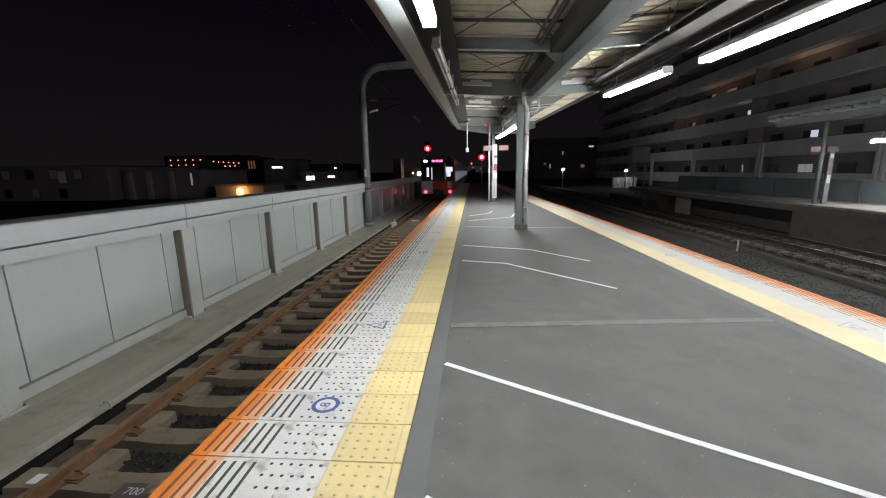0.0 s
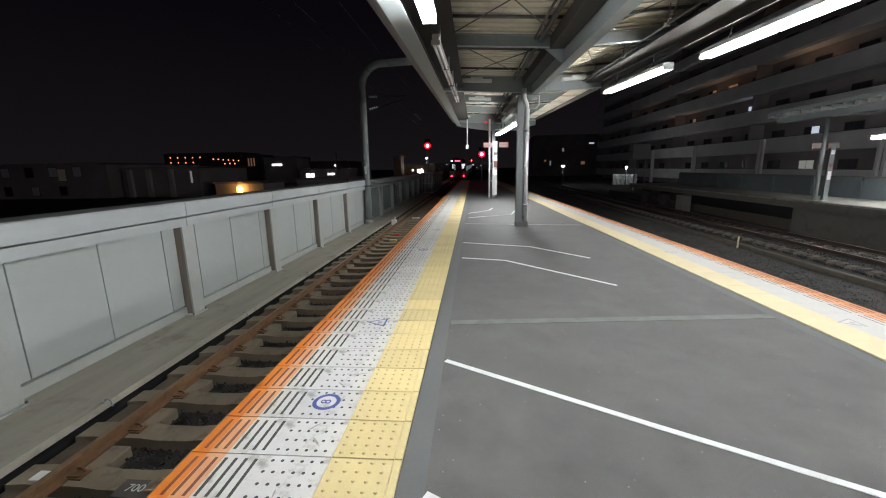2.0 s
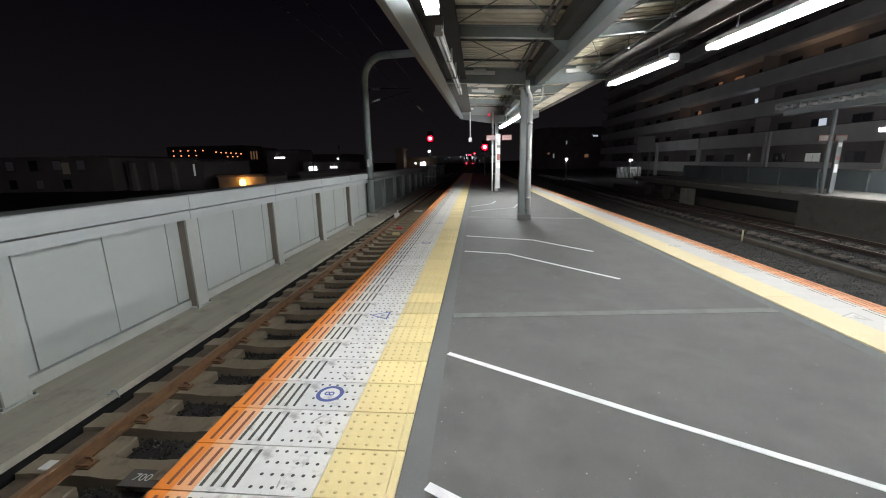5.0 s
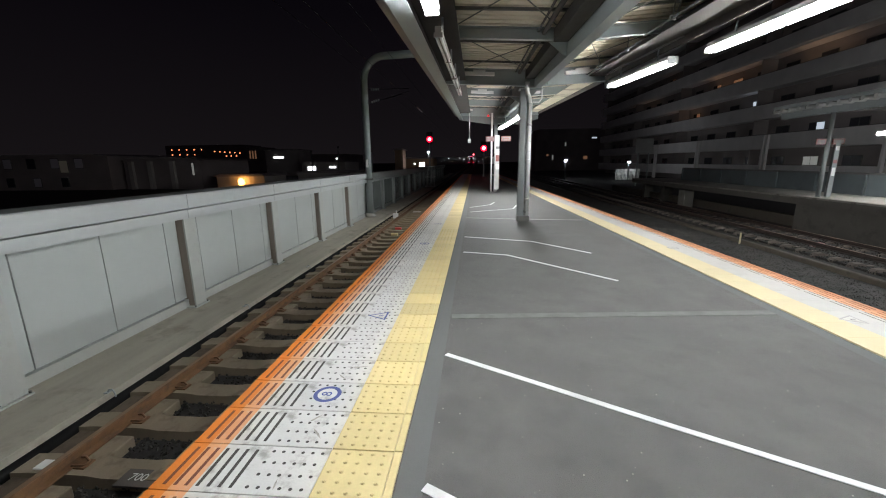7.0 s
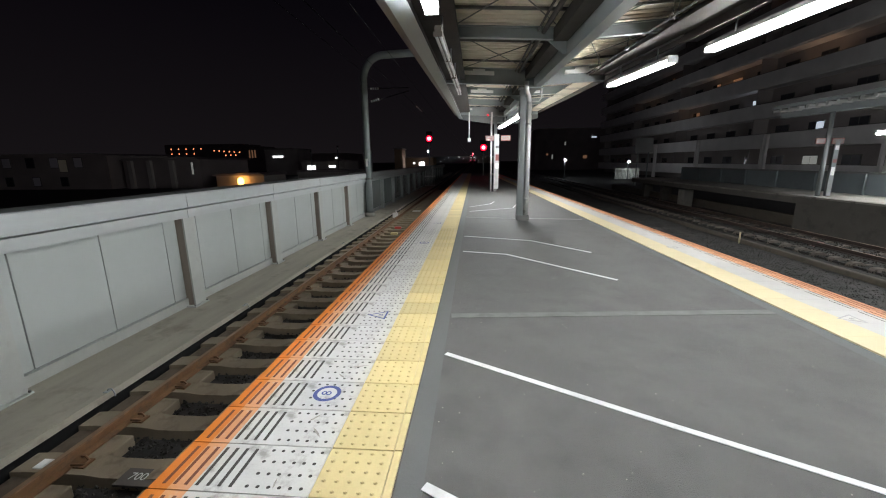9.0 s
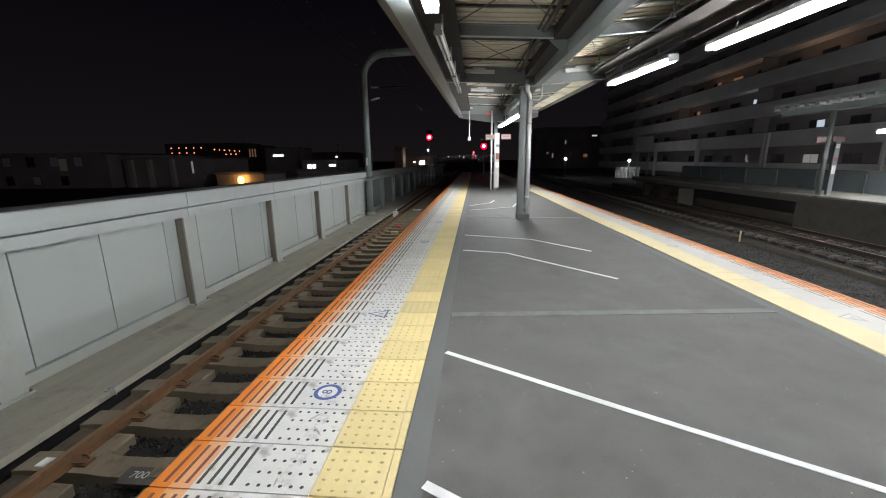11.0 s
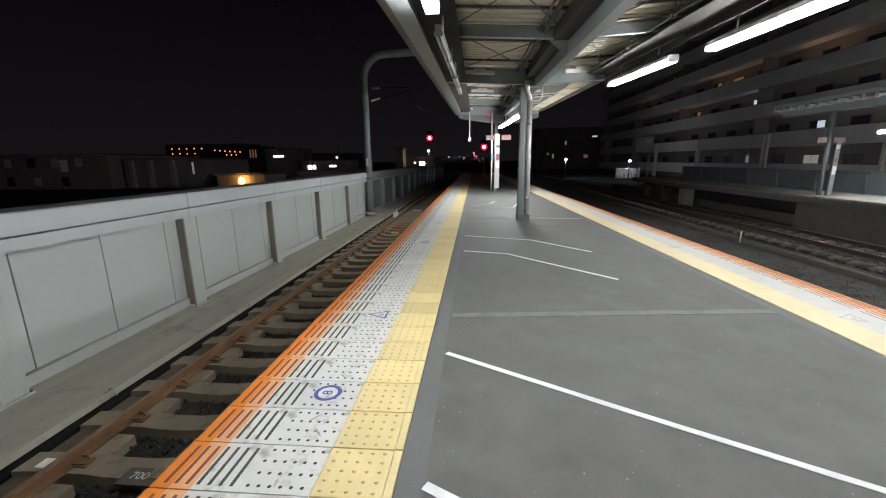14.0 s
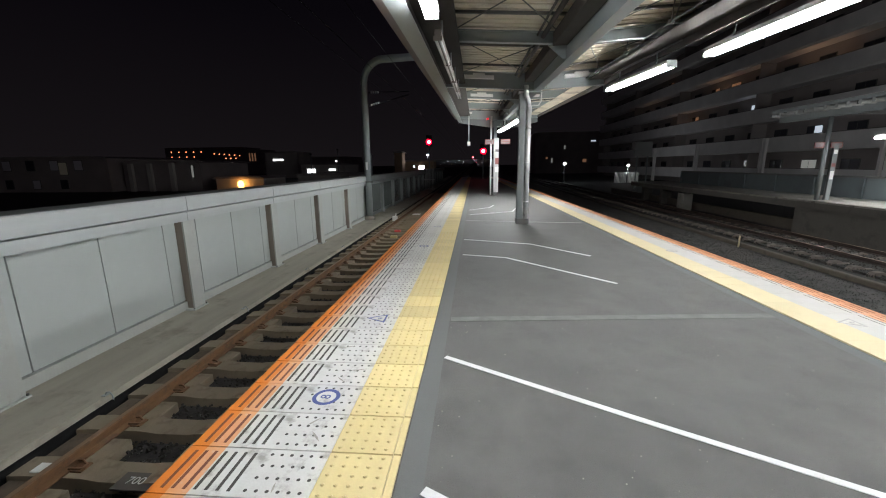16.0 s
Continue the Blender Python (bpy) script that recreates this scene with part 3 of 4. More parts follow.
# ---- lamps under the canopy ----
def lamp(x, y0, y1, z, lit, x1=None, r=0.016):
    x1 = x if x1 is None else x1
    n = y1 - y0
    lp = thing("canopy_lamp", "lit white twin-tube ceiling lamp" if lit else "unlit white twin-tube ceiling lamp", "lamp", group="lamps under the canopy")
    lp.matrix_basis = pose(x, y0, z + up(y0), math.degrees(math.atan(RISE)), 0, -math.degrees(math.atan2(x1 - x, n)))
    bm = bmesh.new()
    gap = (0.05 if x > 4 else 0.036) if lit else 0.022
    if lit:
        extrude(bm, [(-0.006, 0.0), (0.006, 0.0), (gap + 0.03, 0.05), (gap + 0.02, 0.1), (-gap - 0.02, 0.1), (-gap - 0.03, 0.05)], 0, n)
    else:
        extrude(bm, [(-0.035, 0.07), (-0.03, 0.035), (0.03, 0.035), (0.035, 0.07), (0.03, 0.1), (-0.03, 0.1)], 0, n)
    part("housing", bm, WHITE if lit else HOUSING_UNLIT, lp)
    for k in (-1, 1):
        for j in (0, 1):
            bm = bmesh.new()
            tube(bm, (k * gap, n * j / 2 + 0.03, 0.01), (k * gap, n * (j + 1) / 2 - 0.03, 0.01), r, 8)
            part("tube", bm, TUBE_ON if lit else TUBE_OFF, lp, "glowing fluorescent tube" if lit else "")
    for j in (0, 0.5, 1):
        part("end_cap", boxes((-gap - 0.023, gap + 0.023, n * j - 0.012, n * j + 0.012, -0.004, 0.04)), WHITE if lit else HOUSING_UNLIT, lp)
    for j in (0.2, 0.8):
        bm = bmesh.new()
        tube(bm, (0, n * j, 0.118), (0, n * j, 0.32), 0.012, 6)
        part("hanger", bm, STEEL, lp)
        if x > 4.3:
            part("arm", boxes((-0.3, 0.02, n * j - 0.015, n * j + 0.015, 0.318, 0.34)), EAVES, lp, "dark steel arm from the eaves")
    if x > 4:
        part("lamp_rail", boxes((-0.02, 0.02, -0.25, n + 0.35, 0.29, 0.316)), GUTTER, lp, "thin steel rail that carries the lamp")
    return lp


LZ = 2.7
lamp(1.05, 1.2, 3.62, LZ, True)
lamp(1.04, 4.3, 6.85, LZ, False, 1.06)
lamp(1.06, 6.95, 9.2, LZ, False, 1.08)
lamp(4.45, 3.35, 5.8, LZ + 0.06, True, 4.45)
lamp(4.22, 6.3, 8.74, LZ + 0.03, True, 4.15)
# out of view: added as the row's next lamp
lamp(4.4, 0.4, 2.85, LZ + 0.06, True)
lamp(2.55, 10.5, 14.1, 2.3, True, 2.53, 0.019)
lamp(2.53, 14.2, 17.85, 2.29, True, 2.48, 0.027)

# hanging camera at the canopy's end
hang = thing("hanging_camera", "small white camera hanging on a rod", "camera", pose(1.16, 18.6, 0))
bm = bmesh.new()
tube(bm, (0, 0, 2.42), (0, 0, 3.6), 0.022, 8)
part("rod", bm, WHITE, hang)
bm = boxes((-0.07, 0.07, -0.12, 0.09, 2.24, 2.42, 0, 0.015))
part("case", bm, WHITE, hang)

# ---- painted lines and marks on the platform ----
marks = [([(1.21, 2.695), (2.42, 1.99), (4.1, 1.045)], 0.043), ([(1.24, 6.11), (1.91, 5.93), (3.12, 4.64)], 0.043), ([(1.23, 7.41), (2.43, 7.0), (3.22, 6.09)], 0.043),
         ([(1.29, 11.2), (2.58, 12.0), (2.77, 12.95)], 0.043), ([(1.27, 12.34), (1.94, 13.15), (2.1, 13.9)], 0.043), ([(1.2, 1.46), (2.6, 0.72)], 0.05)]
for pts, w in marks:
    tagged(part("floor_line", ribbon(pts, w, 0.001), LINE), "white painted queue line on grey asphalt", "floor marking", group="queue lines")
PALE_LINE = mat("greyed_line_paint", (0.3, 0.3, 0.29), 0.6, var=0.2, scale=12)
for pts, w, m in (([(1.21, 3.43), (4.19, 3.68)], 0.105, FAINT), ([(1.21, 10.02), (2.33, 9.81), (4.0, 9.64)], 0.05, PALE_LINE)):
    tagged(part("floor_line", ribbon(pts, w, 0.001), m), "faded grey line across the asphalt", "floor marking", group="queue lines")


def ring(bm, x, y, r0, r1, z, n=36, sx=1.0):
    vs = [[bm.verts.new((x + sx * r * math.cos(2 * math.pi * i / n), y + r * math.sin(2 * math.pi * i / n), z)) for i in range(n)] for r in (r0, r1)]
    for i in range(n):
        bm.faces.new((vs[0][i], vs[0][(i + 1) % n], vs[1][(i + 1) % n], vs[1][i]))


def disc(bm, x, y, r, z, n=36):
    bm.faces.new([bm.verts.new((x + r * math.cos(2 * math.pi * i / n), y + r * math.sin(2 * math.pi * i / n), z)) for i in range(n)])


def numeral(txt, size, at, parent, m):
    cu = bpy.data.curves.new("numeral", "FONT")
    cu.body, cu.size, cu.align_x, cu.align_y = txt, size, "CENTER", "CENTER"
    cu.extrude = 0.0006
    cu.materials.append(m)
    ob = new("numeral", cu)
    ob.parent = parent
    ob.matrix_basis = at
    return ob


def stop_mark(x, y, shape, ink=None):
    mk = thing("stop_mark", "%s boarding mark stuck on the white slab" % shape, "floor marking", pose(x, y, 0.002), group="boarding marks")
    bm = bmesh.new()
    if shape == "round":
        disc(bm, 0, 0, 0.083, 0.0015)
        part("backing", bm, SLAB_WHITE, mk)
        bm = bmesh.new()
        ring(bm, 0, 0, 0.06, 0.085, 0.003)
    else:
        tri = [(-0.11, 0.0), (0.075, 0.1), (0.075, -0.1)]
        bm.faces.new([bm.verts.new((a, b, 0.0015)) for a, b in tri])
        part("backing", bm, SLAB_WHITE, mk)
        bm = bmesh.new()
        o = [bm.verts.new((a, b, 0.003)) for a, b in tri]
        q = [bm.verts.new((a * 0.74 + 0.003, b * 0.74, 0.003)) for a, b in tri]
        for i in range(3):
            bm.faces.new((o[i], o[(i + 1) % 3], q[(i + 1) % 3], q[i]))
    part("border", bm, ink or BLUE, mk)
    numeral("8", 0.09 if shape == "round" else 0.06, pose(0.0 if shape == "round" else 0.02, 0, 0.004, 0, 0, 90), mk, ink or BLUE)
    return mk


stop_mark(0.51, 2.13, "round")
stop_mark(0.53, 3.41, "triangular")
stop_mark(0.54, 6.75, "round")
stop_mark(0.57, 9.0, "triangular")
WORN_INK = mat("worn_grey_ink", (0.34, 0.34, 0.35), 0.6, var=0.2, scale=30)
stop_mark(4.62, 6.5, "round", WORN_INK)
stop_mark(4.74, 3.54, "triangular", WORN_INK)

# distance board lying between the rails
dist = thing("distance_board", "dark board with white numerals between the sleepers", "sign", pose(-1.335, 2.55, -1.108, 0, 0, 0))
part("board", boxes((-0.15, 0.2, -0.09, 0.09, -0.02, 0.0)), JOINT, dist)
numeral("700", 0.105, pose(0, 0, 0.003), dist, LINE)
plate = tagged(part("white_plate", boxes((-2.31, -2.2, 2.565, 2.675, -1.13, -1.09, 0, 0.004)), WHITE), "small white plate on a sleeper end", "plate")
# balise-like red and yellow blocks between the rails further on
for (x, y, m, nm) in ((-1.5, 14.74, RED, "red track marker on a sleeper"), (-1.4, 13.5, YELLOW, "yellow track marker on a sleeper")):
    tagged(part("track_marker", boxes((x - 0.12, x + 0.12, y - 0.06, y + 0.06, -1.11, -1.03, 0, 0.01)), m), nm, "marker")
tagged(part("track_box", boxes((-2.34, -2.12, 17.8, 18.0, -1.12, -0.9, 0, 0.01)), WHITE), "small pale box beside the rail", "box")

# ---- mast with a curved top, and wires ----
MAST = mat("mast_paint", (0.2, 0.22, 0.22), 0.5, var=0.1, scale=3, bump=0.08)
mast = thing("overhead_mast", "tall grey steel mast with curved top behind the fence", "mast", pose(-3.46, 18.1, 0))
bm = bmesh.new()
pts = [(0.95 - 0.95 * math.cos(a), 0, 4.9 + 1.0 * math.sin(a)) for a in [math.pi / 2 * i / 12 for i in range(13)]] + [(2.4, 0, 5.95)]
pipe(bm, [(0, 0, -1.085), (0, 0, 2.0)] + pts, 0.155, 18)
part("mast_tube", bm, MAST, mast)
bm = bmesh.new()
tube(bm, (0, 0, -1.085), (0, 0, -0.9), 0.24, 16)
part("mast_base", bm, CONCRETE, mast)
bm = bmesh.new()
tube(bm, (0, 0, 0.62), (0, 0, 0.7), 0.2, 16)
part("collar", bm, STEEL_DARK, mast)
part("mast_plate", boxes((-0.05, 0.05, -0.17, -0.158, 1.2, 1.55)), WHITE, mast)
for z, tilt in ((4.55, 0.0), (3.95, 0.25)):
    bm = bmesh.new()
    tube(bm, (0.13, 0, z), (2.0, 0, z + tilt * 1.9), 0.02, 8)
    arm = part("bracket_arm", bm, BLACK, mast)
    bm = bmesh.new()
    for k in range(4):
        x = 0.3 + 0.1 * k
        tube(bm, (x, 0, z + tilt * x - 0.005), (x + 0.06, 0, z + tilt * (x + 0.06)), 0.05, 10, r2=0.035)
    part("insulator", bm, WHITE, arm, "pale ribbed insulator")
wires = thing("overhead_wires", "dark overhead contact wires above the track", "wire")
for x, z in ((-1.5, 4.1), (-1.5, 5.0), (-3.9, 5.6)):
    bm = bmesh.new()
    tube(bm, (x, -10, z), (x, 150, z), 0.007, 5)
    wire = part("wire", bm, BLACK, wires)
    if z == 4.1:
        bm = bmesh.new()
        tube(bm, (x, 20.6, z), (x, 21.9, z), 0.025, 8)
        tube(bm, (x, 22.1, z), (x, 22.7, z), 0.015, 8)
        part("section_insulator", bm, WHITE, wire, "pale rod insulator in the contact wire")

# ---- signals ----
SIG = glow("red_lens_and_halo", (1.0, 0.0, 0.02), 4.0)
SIG_CORE = glow("bright_signal_core", (1.0, 0.16, 0.18), 14.0)


def signal(x, y, z, label, base):
    sg = thing("railway_signal", label, "signal", pose(x, y, 0))
    bm = bmesh.new()
    tube(bm, (0, 0, base), (0, 0, z - 0.4), 0.06, 10)
    part("signal_post", bm, STEEL, sg)
    part("signal_head", boxes((-0.3, 0.3, 0.0, 0.12, z - 0.45, z + 0.7, 0, 0.03)), BLACK, sg, "black signal head")
    # the red disc is drawn wider than a lens to imitate its halo
    for k, m in ((0, SIG), (1, BLACK)):
        bm = bmesh.new()
        tube(bm, (0, -0.03, z + 0.42 * k), (0, 0.0, z + 0.42 * k), 0.3 if k == 0 else 0.17, 20)
        part("lens", bm, m, sg, "red lens widened to take in its halo" if k == 0 else "")
        if k == 0:
            bm = bmesh.new()
            tube(bm, (0, -0.05, z), (0, -0.031, z), 0.17, 18)
            part("lens_core", bm, SIG_CORE, sg, "bright centre of the red lens")
        bm = bmesh.new()
        tube(bm, (0, -0.16, z + 0.42 * k), (0, -0.01, z + 0.42 * k), 0.31 if k == 0 else 0.18, 20, caps=False)
        part("hood", bm, BLACK, sg)
    return sg


signal(-3.18, 41.0, 3.65, "red railway signal lit on a post beside the track", -1.085)
signal(2.28, 40.0, 2.67, "red railway signal lit on a post on the platform", 0.0)
signal(0.9, 150.0, 3.95, "far red railway signal beside the line", -1.42)

ind = thing("red_indicator", "small red indicator lamp on the canopy end beam", "lamp", pose(2.0, 18.58, 0))
part("lens", boxes((-0.04, 0.04, 0, 0.05, 3.36, 3.44, 0, 0.01)), glow("red_indicator_light", (1.0, 0.02, 0.03), 2.0), ind)
part("bracket", boxes((-0.02, 0.02, 0.05, 0.13, 3.38, 3.42)), STEEL, ind)

tagged(part("sleeper_plate", boxes((-1.75, -1.35, 19.9, 20.3, -1.1, -1.08, 0, 0.005)), WHITE), "pale plate lying between the rails", "plate")
stake = thing("track_stake", "short pale stake beside the rail", "post", pose(-2.45, 19.2, -1.42))
bm = bmesh.new()
tube(bm, (0, 0, 0), (0, 0, 0.5), 0.03, 8)
part("stake_tube", bm, WHITE, stake)

cage = thing("signal_cage", "pale metal railing cage around the signal post", "railing", pose(-3.2, 40.6, -1.085))
for z in (0.05, 1.0, 2.05):
    bm = bmesh.new()
    pipe(bm, [(-0.5, 0, z), (0.5, 0, z), (0.5, 0.9, z)], 0.03, 6)
    part("rail", bm, WHITE, cage)
for i in range(8):
    bm = bmesh.new()
    tube(bm, (-0.5 + i / 7.0, 0, 0), (-0.5 + i / 7.0, 0, 2.08), 0.022, 6)
    part("bar", bm, WHITE, cage)

# ---- right-hand track and opposite platform ----
track_2 = track(11.8, 2.0, 160.0, "track_2", "dark railway track on concrete sleepers before the opposite platform", False)
KERB = mat("brown_kerb_concrete", (0.085, 0.07, 0.054), 0.85, var=0.25, scale=3, bump=0.4, spot=((0.05, 0.042, 0.034), 3.0, 0.52, 0.7))
DARK_BED = mat("near_black_ballast", (0.024, 0.021, 0.019), 0.9, var=0.6, scale=24, bump=1.0, fine=40, spot=((0.06, 0.05, 0.042), 30.0, 0.6, 0.7))
OLD_ME = buried_sleeper_mesh()
for i in range(64):
    shared("sleeper", OLD_ME, track_2, pose(11.8, 4.71 + 0.56 * i, -1.13))
part("ballast_bed", boxes((10.53, 10.8, 2, 110, -1.42, -1.29), (10.801, 13.4, 2, 110, -1.42, -1.24)), DARK_BED, track_2)
tagged(part("cess_kerb", boxes((10.36, 10.52, 2, 110, -1.43, -1.27, 0, 0.02)), KERB), "low concrete kerb beside the track", "kerb", kind="structure")
stub = thing("marker_stub", "short yellow marker post in the gravel", "post", pose(10.3, 13.7, -1.42))
bm = bmesh.new()
tube(bm, (0, 0, 0), (0, 0, 0.4), 0.025, 8)
part("stub_tube", bm, YELLOW_R, stub)
FADED_RED = mat("faded_red_paint", (0.5, 0.26, 0.24), 0.7, var=0.25, scale=20, spot=((0.6, 0.55, 0.52), 12.0, 0.52, 0.8))
tagged(part("track_marker", boxes((11.68, 11.98, 12.5, 12.7, -1.245, -1.13, 0, 0.01)), FADED_RED), "red and white marker between the rails", "marker")
tagged(part("trackside_cabinet", boxes((13.85, 14.4, 24.6, 25.3, -1.42, -0.42, 0, 0.02)), CONCRETE), "grey concrete trackside cabinet", "cabinet")

COPING = mat("stained_coping", (0.2, 0.185, 0.165), 0.8, var=0.2, scale=2, bump=0.3, spot=((0.07, 0.06, 0.05), 3.0, 0.5, 0.8), streak=(1, 3, 0.6))
OPPWALL = mat("sooty_concrete", (0.1, 0.09, 0.078), 0.85, var=0.25, scale=1.5, bump=0.4, fine=60, spot=((0.06, 0.055, 0.05), 1.5, 0.52, 0.7))
opp = thing("opposite_platform", "grey concrete platform across the tracks", "platform", kind="structure")
part("deck", boxes((13.805, 17.6, -14, 32, -0.2, 0.0)), CONCRETE, opp)
bm = boxes(*[(13.55, 13.8, -14 + 2 * i, -12.012 + 2 * i, -0.06, 0.004) for i in range(23)])
part("coping", bm, COPING, opp, "stained pale platform coping")
part("edge_beam", boxes((13.58, 13.8, -14, 32, -0.3, -0.062)), OPPWALL, opp, "sooty concrete beam under the coping")
part("platform_wall", boxes((13.85, 17.6, -14, 16.3, -1.42, -0.282)), OPPWALL, opp, "stained concrete wall under the platform")
part("low_wall", boxes((14.8, 15.0, 16.9, 40, -1.42, -0.98)), KERB, opp, "low pale wall in the dark under the deck")
for y in (28.5, 31.5):
    part("pier", boxes((14.4, 15.0, y, y + 0.4, -1.42, -0.282)), OPPWALL, opp)
WALLB = mat("teal_wall_panel", (0.11, 0.128, 0.135), 0.6, var=0.3, scale=1.2, rand=0.4, spot=((0.05, 0.056, 0.06), 0.8, 0.55, 0.6))
bw = thing("platform_back_wall", "dark teal panel wall behind the opposite platform", "wall", kind="structure")
for i in range(11):
    part("panel", boxes((15.9, 15.96, 5 + 2.2 * i, 7.18 + 2.2 * i, 0.0, 0.76)), WALLB, bw)
for i in range(12):
    part("panel_post", boxes((15.83, 15.898, 4.95 + 2.2 * i, 5.05 + 2.2 * i, 0.0, 0.76)), WALLB, bw)
part("top_rail", boxes((15.83, 15.98, 5, 29.2, 0.762, 0.83)), STEEL_DARK, bw)
# post with boards on the opposite platform
op = thing("platform_post", "grey steel canopy post with red and white notices", "column", pose(14.0, 15.6, 0))
bm = bmesh.new()
tube(bm, (0, 0, 0), (0, 0, 2.95), 0.075, 14)
part("post_tube", bm, COLUMN, op)
part("notice_panel", boxes((0.24, 0.4, -0.05, 0.05, 0, 2.0)), COLUMN, op)
for z0, z1, m in ((0.75, 1.05, WHITE), (1.2, 1.32, DULL_RED), (1.65, 1.8, WHITE)):
    part("notice", boxes((0.26, 0.38, -0.06, -0.052, z0, z1)), m, op)
for xa, xb in ((-0.42, -0.1), (0.12, 0.52)):
    b = part("warning_board", boxes((xa, xb, -0.04, 0.0, 1.86, 2.06)), DULL_RED, op, "red-bordered white warning board")
    part("board_face", boxes((xa + 0.03, xb - 0.03, -0.046, -0.041, 1.89, 2.03)), BOARD_FACE, b)
ocan = thing("opposite_canopy", "grey steel canopy over the opposite platform", "canopy", kind="structure")
part("canopy_roof", boxes((13.6, 17.4, -14, 18, 3.3, 3.42)), STEEL, ocan)
part("canopy_beam", boxes((13.95, 14.2, -14, 18, 2.95, 3.3)), STEEL, ocan)
for i in range(22):
    bm = bmesh.new()
    tube(bm, (13.5, 9.0 + 0.42 * i, 3.22), (14.4, 9.0 + 0.42 * i, 3.22), 0.07, 10)
    part("roof_rib", bm, PALEGREY, ocan, "rounded end of a corrugated roof sheet")
for i in range(16):
    part("rafter", boxes((13.62, 17.38, 1.6 + 1.05 * i, 1.7 + 1.05 * i, 3.18, 3.298)), STEEL_DARK, ocan)
# the row at x 16.9 is unseen, added to light the building behind
for x, y in [(a, b) for a in (14.4, 16.9) for b in (-9.2, -5.2, -1.2, 2.8, 6.8, 11.9)]:
    lp = thing("platform_lamp", "lit white tube lamp under the opposite canopy", "lamp", pose(x, y, 2.12), group="lamps of the opposite platform")
    bm = bmesh.new()
    tube(bm, (0, 0, 0), (0, 2.4, 0), 0.036 if x < 15 else 0.07, 8)
    part("tube", bm, TUBE_ON, lp, "glowing tube")
    part("housing", boxes((-0.09, 0.09, 0, 2.4, 0.078, 0.12)), WHITE, lp)
    if x > 15:
        part("side_shade", boxes((-0.11, -0.092, 0, 2.4, -0.1, 0.12)), WHITE, lp, "white shade added to keep the unseen row off the track")
    bm = bmesh.new()
    for j in (0.4, 2.0):
        tube(bm, (0, j, 0.1), (0, j, 1.2), 0.015, 6)
    part("hanger", bm, STEEL, lp)

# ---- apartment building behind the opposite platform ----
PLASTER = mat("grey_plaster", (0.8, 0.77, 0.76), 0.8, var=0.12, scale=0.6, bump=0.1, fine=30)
# darker copy puts the shade inside the balconies into the colour; roof shares it
PLASTER_D = mat("shaded_plaster", (0.34, 0.3, 0.29), 0.8, var=0.15, scale=0.5, bump=0.1, fine=30)
PANE = glass("dark_pane", (0.05, 0.05, 0.06), 0.2)
WARM = glow("warm_window", (1.0, 0.5, 0.28), 0.12)
WARM2 = glow("bright_warm_window", (1.0, 0.75, 0.5), 0.8)
WARM3 = glow("warm_corridor_lamp", (1.0, 0.66, 0.4), 2.2)
COOL = glow("cool_window", (0.75, 0.85, 1.0), 0.6)
PALEWIN = glow("pale_window", (0.9, 0.92, 0.85), 0.16)
BX = 30.0
FLOOR = 2.92
apt = thing("apartment_building", "long grey apartment building with open balconies at night", "building")
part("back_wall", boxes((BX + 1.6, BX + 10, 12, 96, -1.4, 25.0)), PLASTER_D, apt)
lit = {(0, 6): COOL, (-1, 6): PALEWIN, (1, 8): COOL, (1, 11): WARM, (1, 12): WARM, (2, 9): WARM, (2, 10): WARM, (3, 13): WARM, (2, 16): WARM, (4, 7): WARM}
for f in range(-1, 8):
    z = 0.75 + FLOOR * (f)
    part("balcony_parapet", boxes((BX, BX + 0.15, 12, 96, z - 0.0 + 1.68, z + FLOOR)), PLASTER, apt, "grey plaster balcony parapet")
    part("balcony_slab", boxes((BX + 0.15, BX + 1.6, 12, 96, z + 1.55, z + 1.75)), PLASTER, apt)
    part("handrail", boxes((BX - 0.02, BX + 0.17, 12, 96, z + FLOOR, z + FLOOR + 0.05)), STEEL_DARK, apt)
    for b in range(21):
        y = 14.0 + 4.0 * b
        if b % 4 == 0:
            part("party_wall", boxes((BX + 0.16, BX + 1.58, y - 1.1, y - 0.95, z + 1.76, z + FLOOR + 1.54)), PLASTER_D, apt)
        m = lit.get((f, b))
        w = part("window", boxes((BX + 1.55, BX + 1.59, y, y + 1.7, z + 1.8, z + 3.75)), STEEL_DARK, apt)
        part("pane", boxes((BX + 1.52, BX + 1.545, y + 0.06, y + 0.82, z + 1.86, z + 3.69)), m or PANE, w)
        part("pane", boxes((BX + 1.52, BX + 1.545, y + 0.88, y + 1.64, z + 1.86, z + 3.69)), m if (f + b) % 2 and m else PANE, w)
for b in range(4):
    y = 30.0 + 12.0 * b
    part("pilaster", boxes((BX - 0.25, BX - 0.03, y, y + 0.22, -1.4, 3.6), (BX - 0.25, BX - 0.03, y + 0.5, y + 0.72, -1.4, 3.6)), PLASTER, apt)
# corridor lamps on the balcony ceilings
for y, z in ((37.8, 9.0), (40.1, 9.0), (46.0, 9.0), (51.4, 9.0), (53.5, 9.0), (58.5, 6.1), (61.5, 6.1), (72.0, 9.0), (37.2, 9.3), (39.1, 9.4)):
    lp = part("corridor_lamp", boxes((BX + 0.9, BX + 1.1, y, y + 0.7, z - 0.1, z)), WARM3, apt, "warm corridor lamp on a balcony ceiling")
part("roof", boxes((BX - 0.1, BX + 10.2, 11.8, 96.2, 25.0, 25.4)), PLASTER_D, apt)

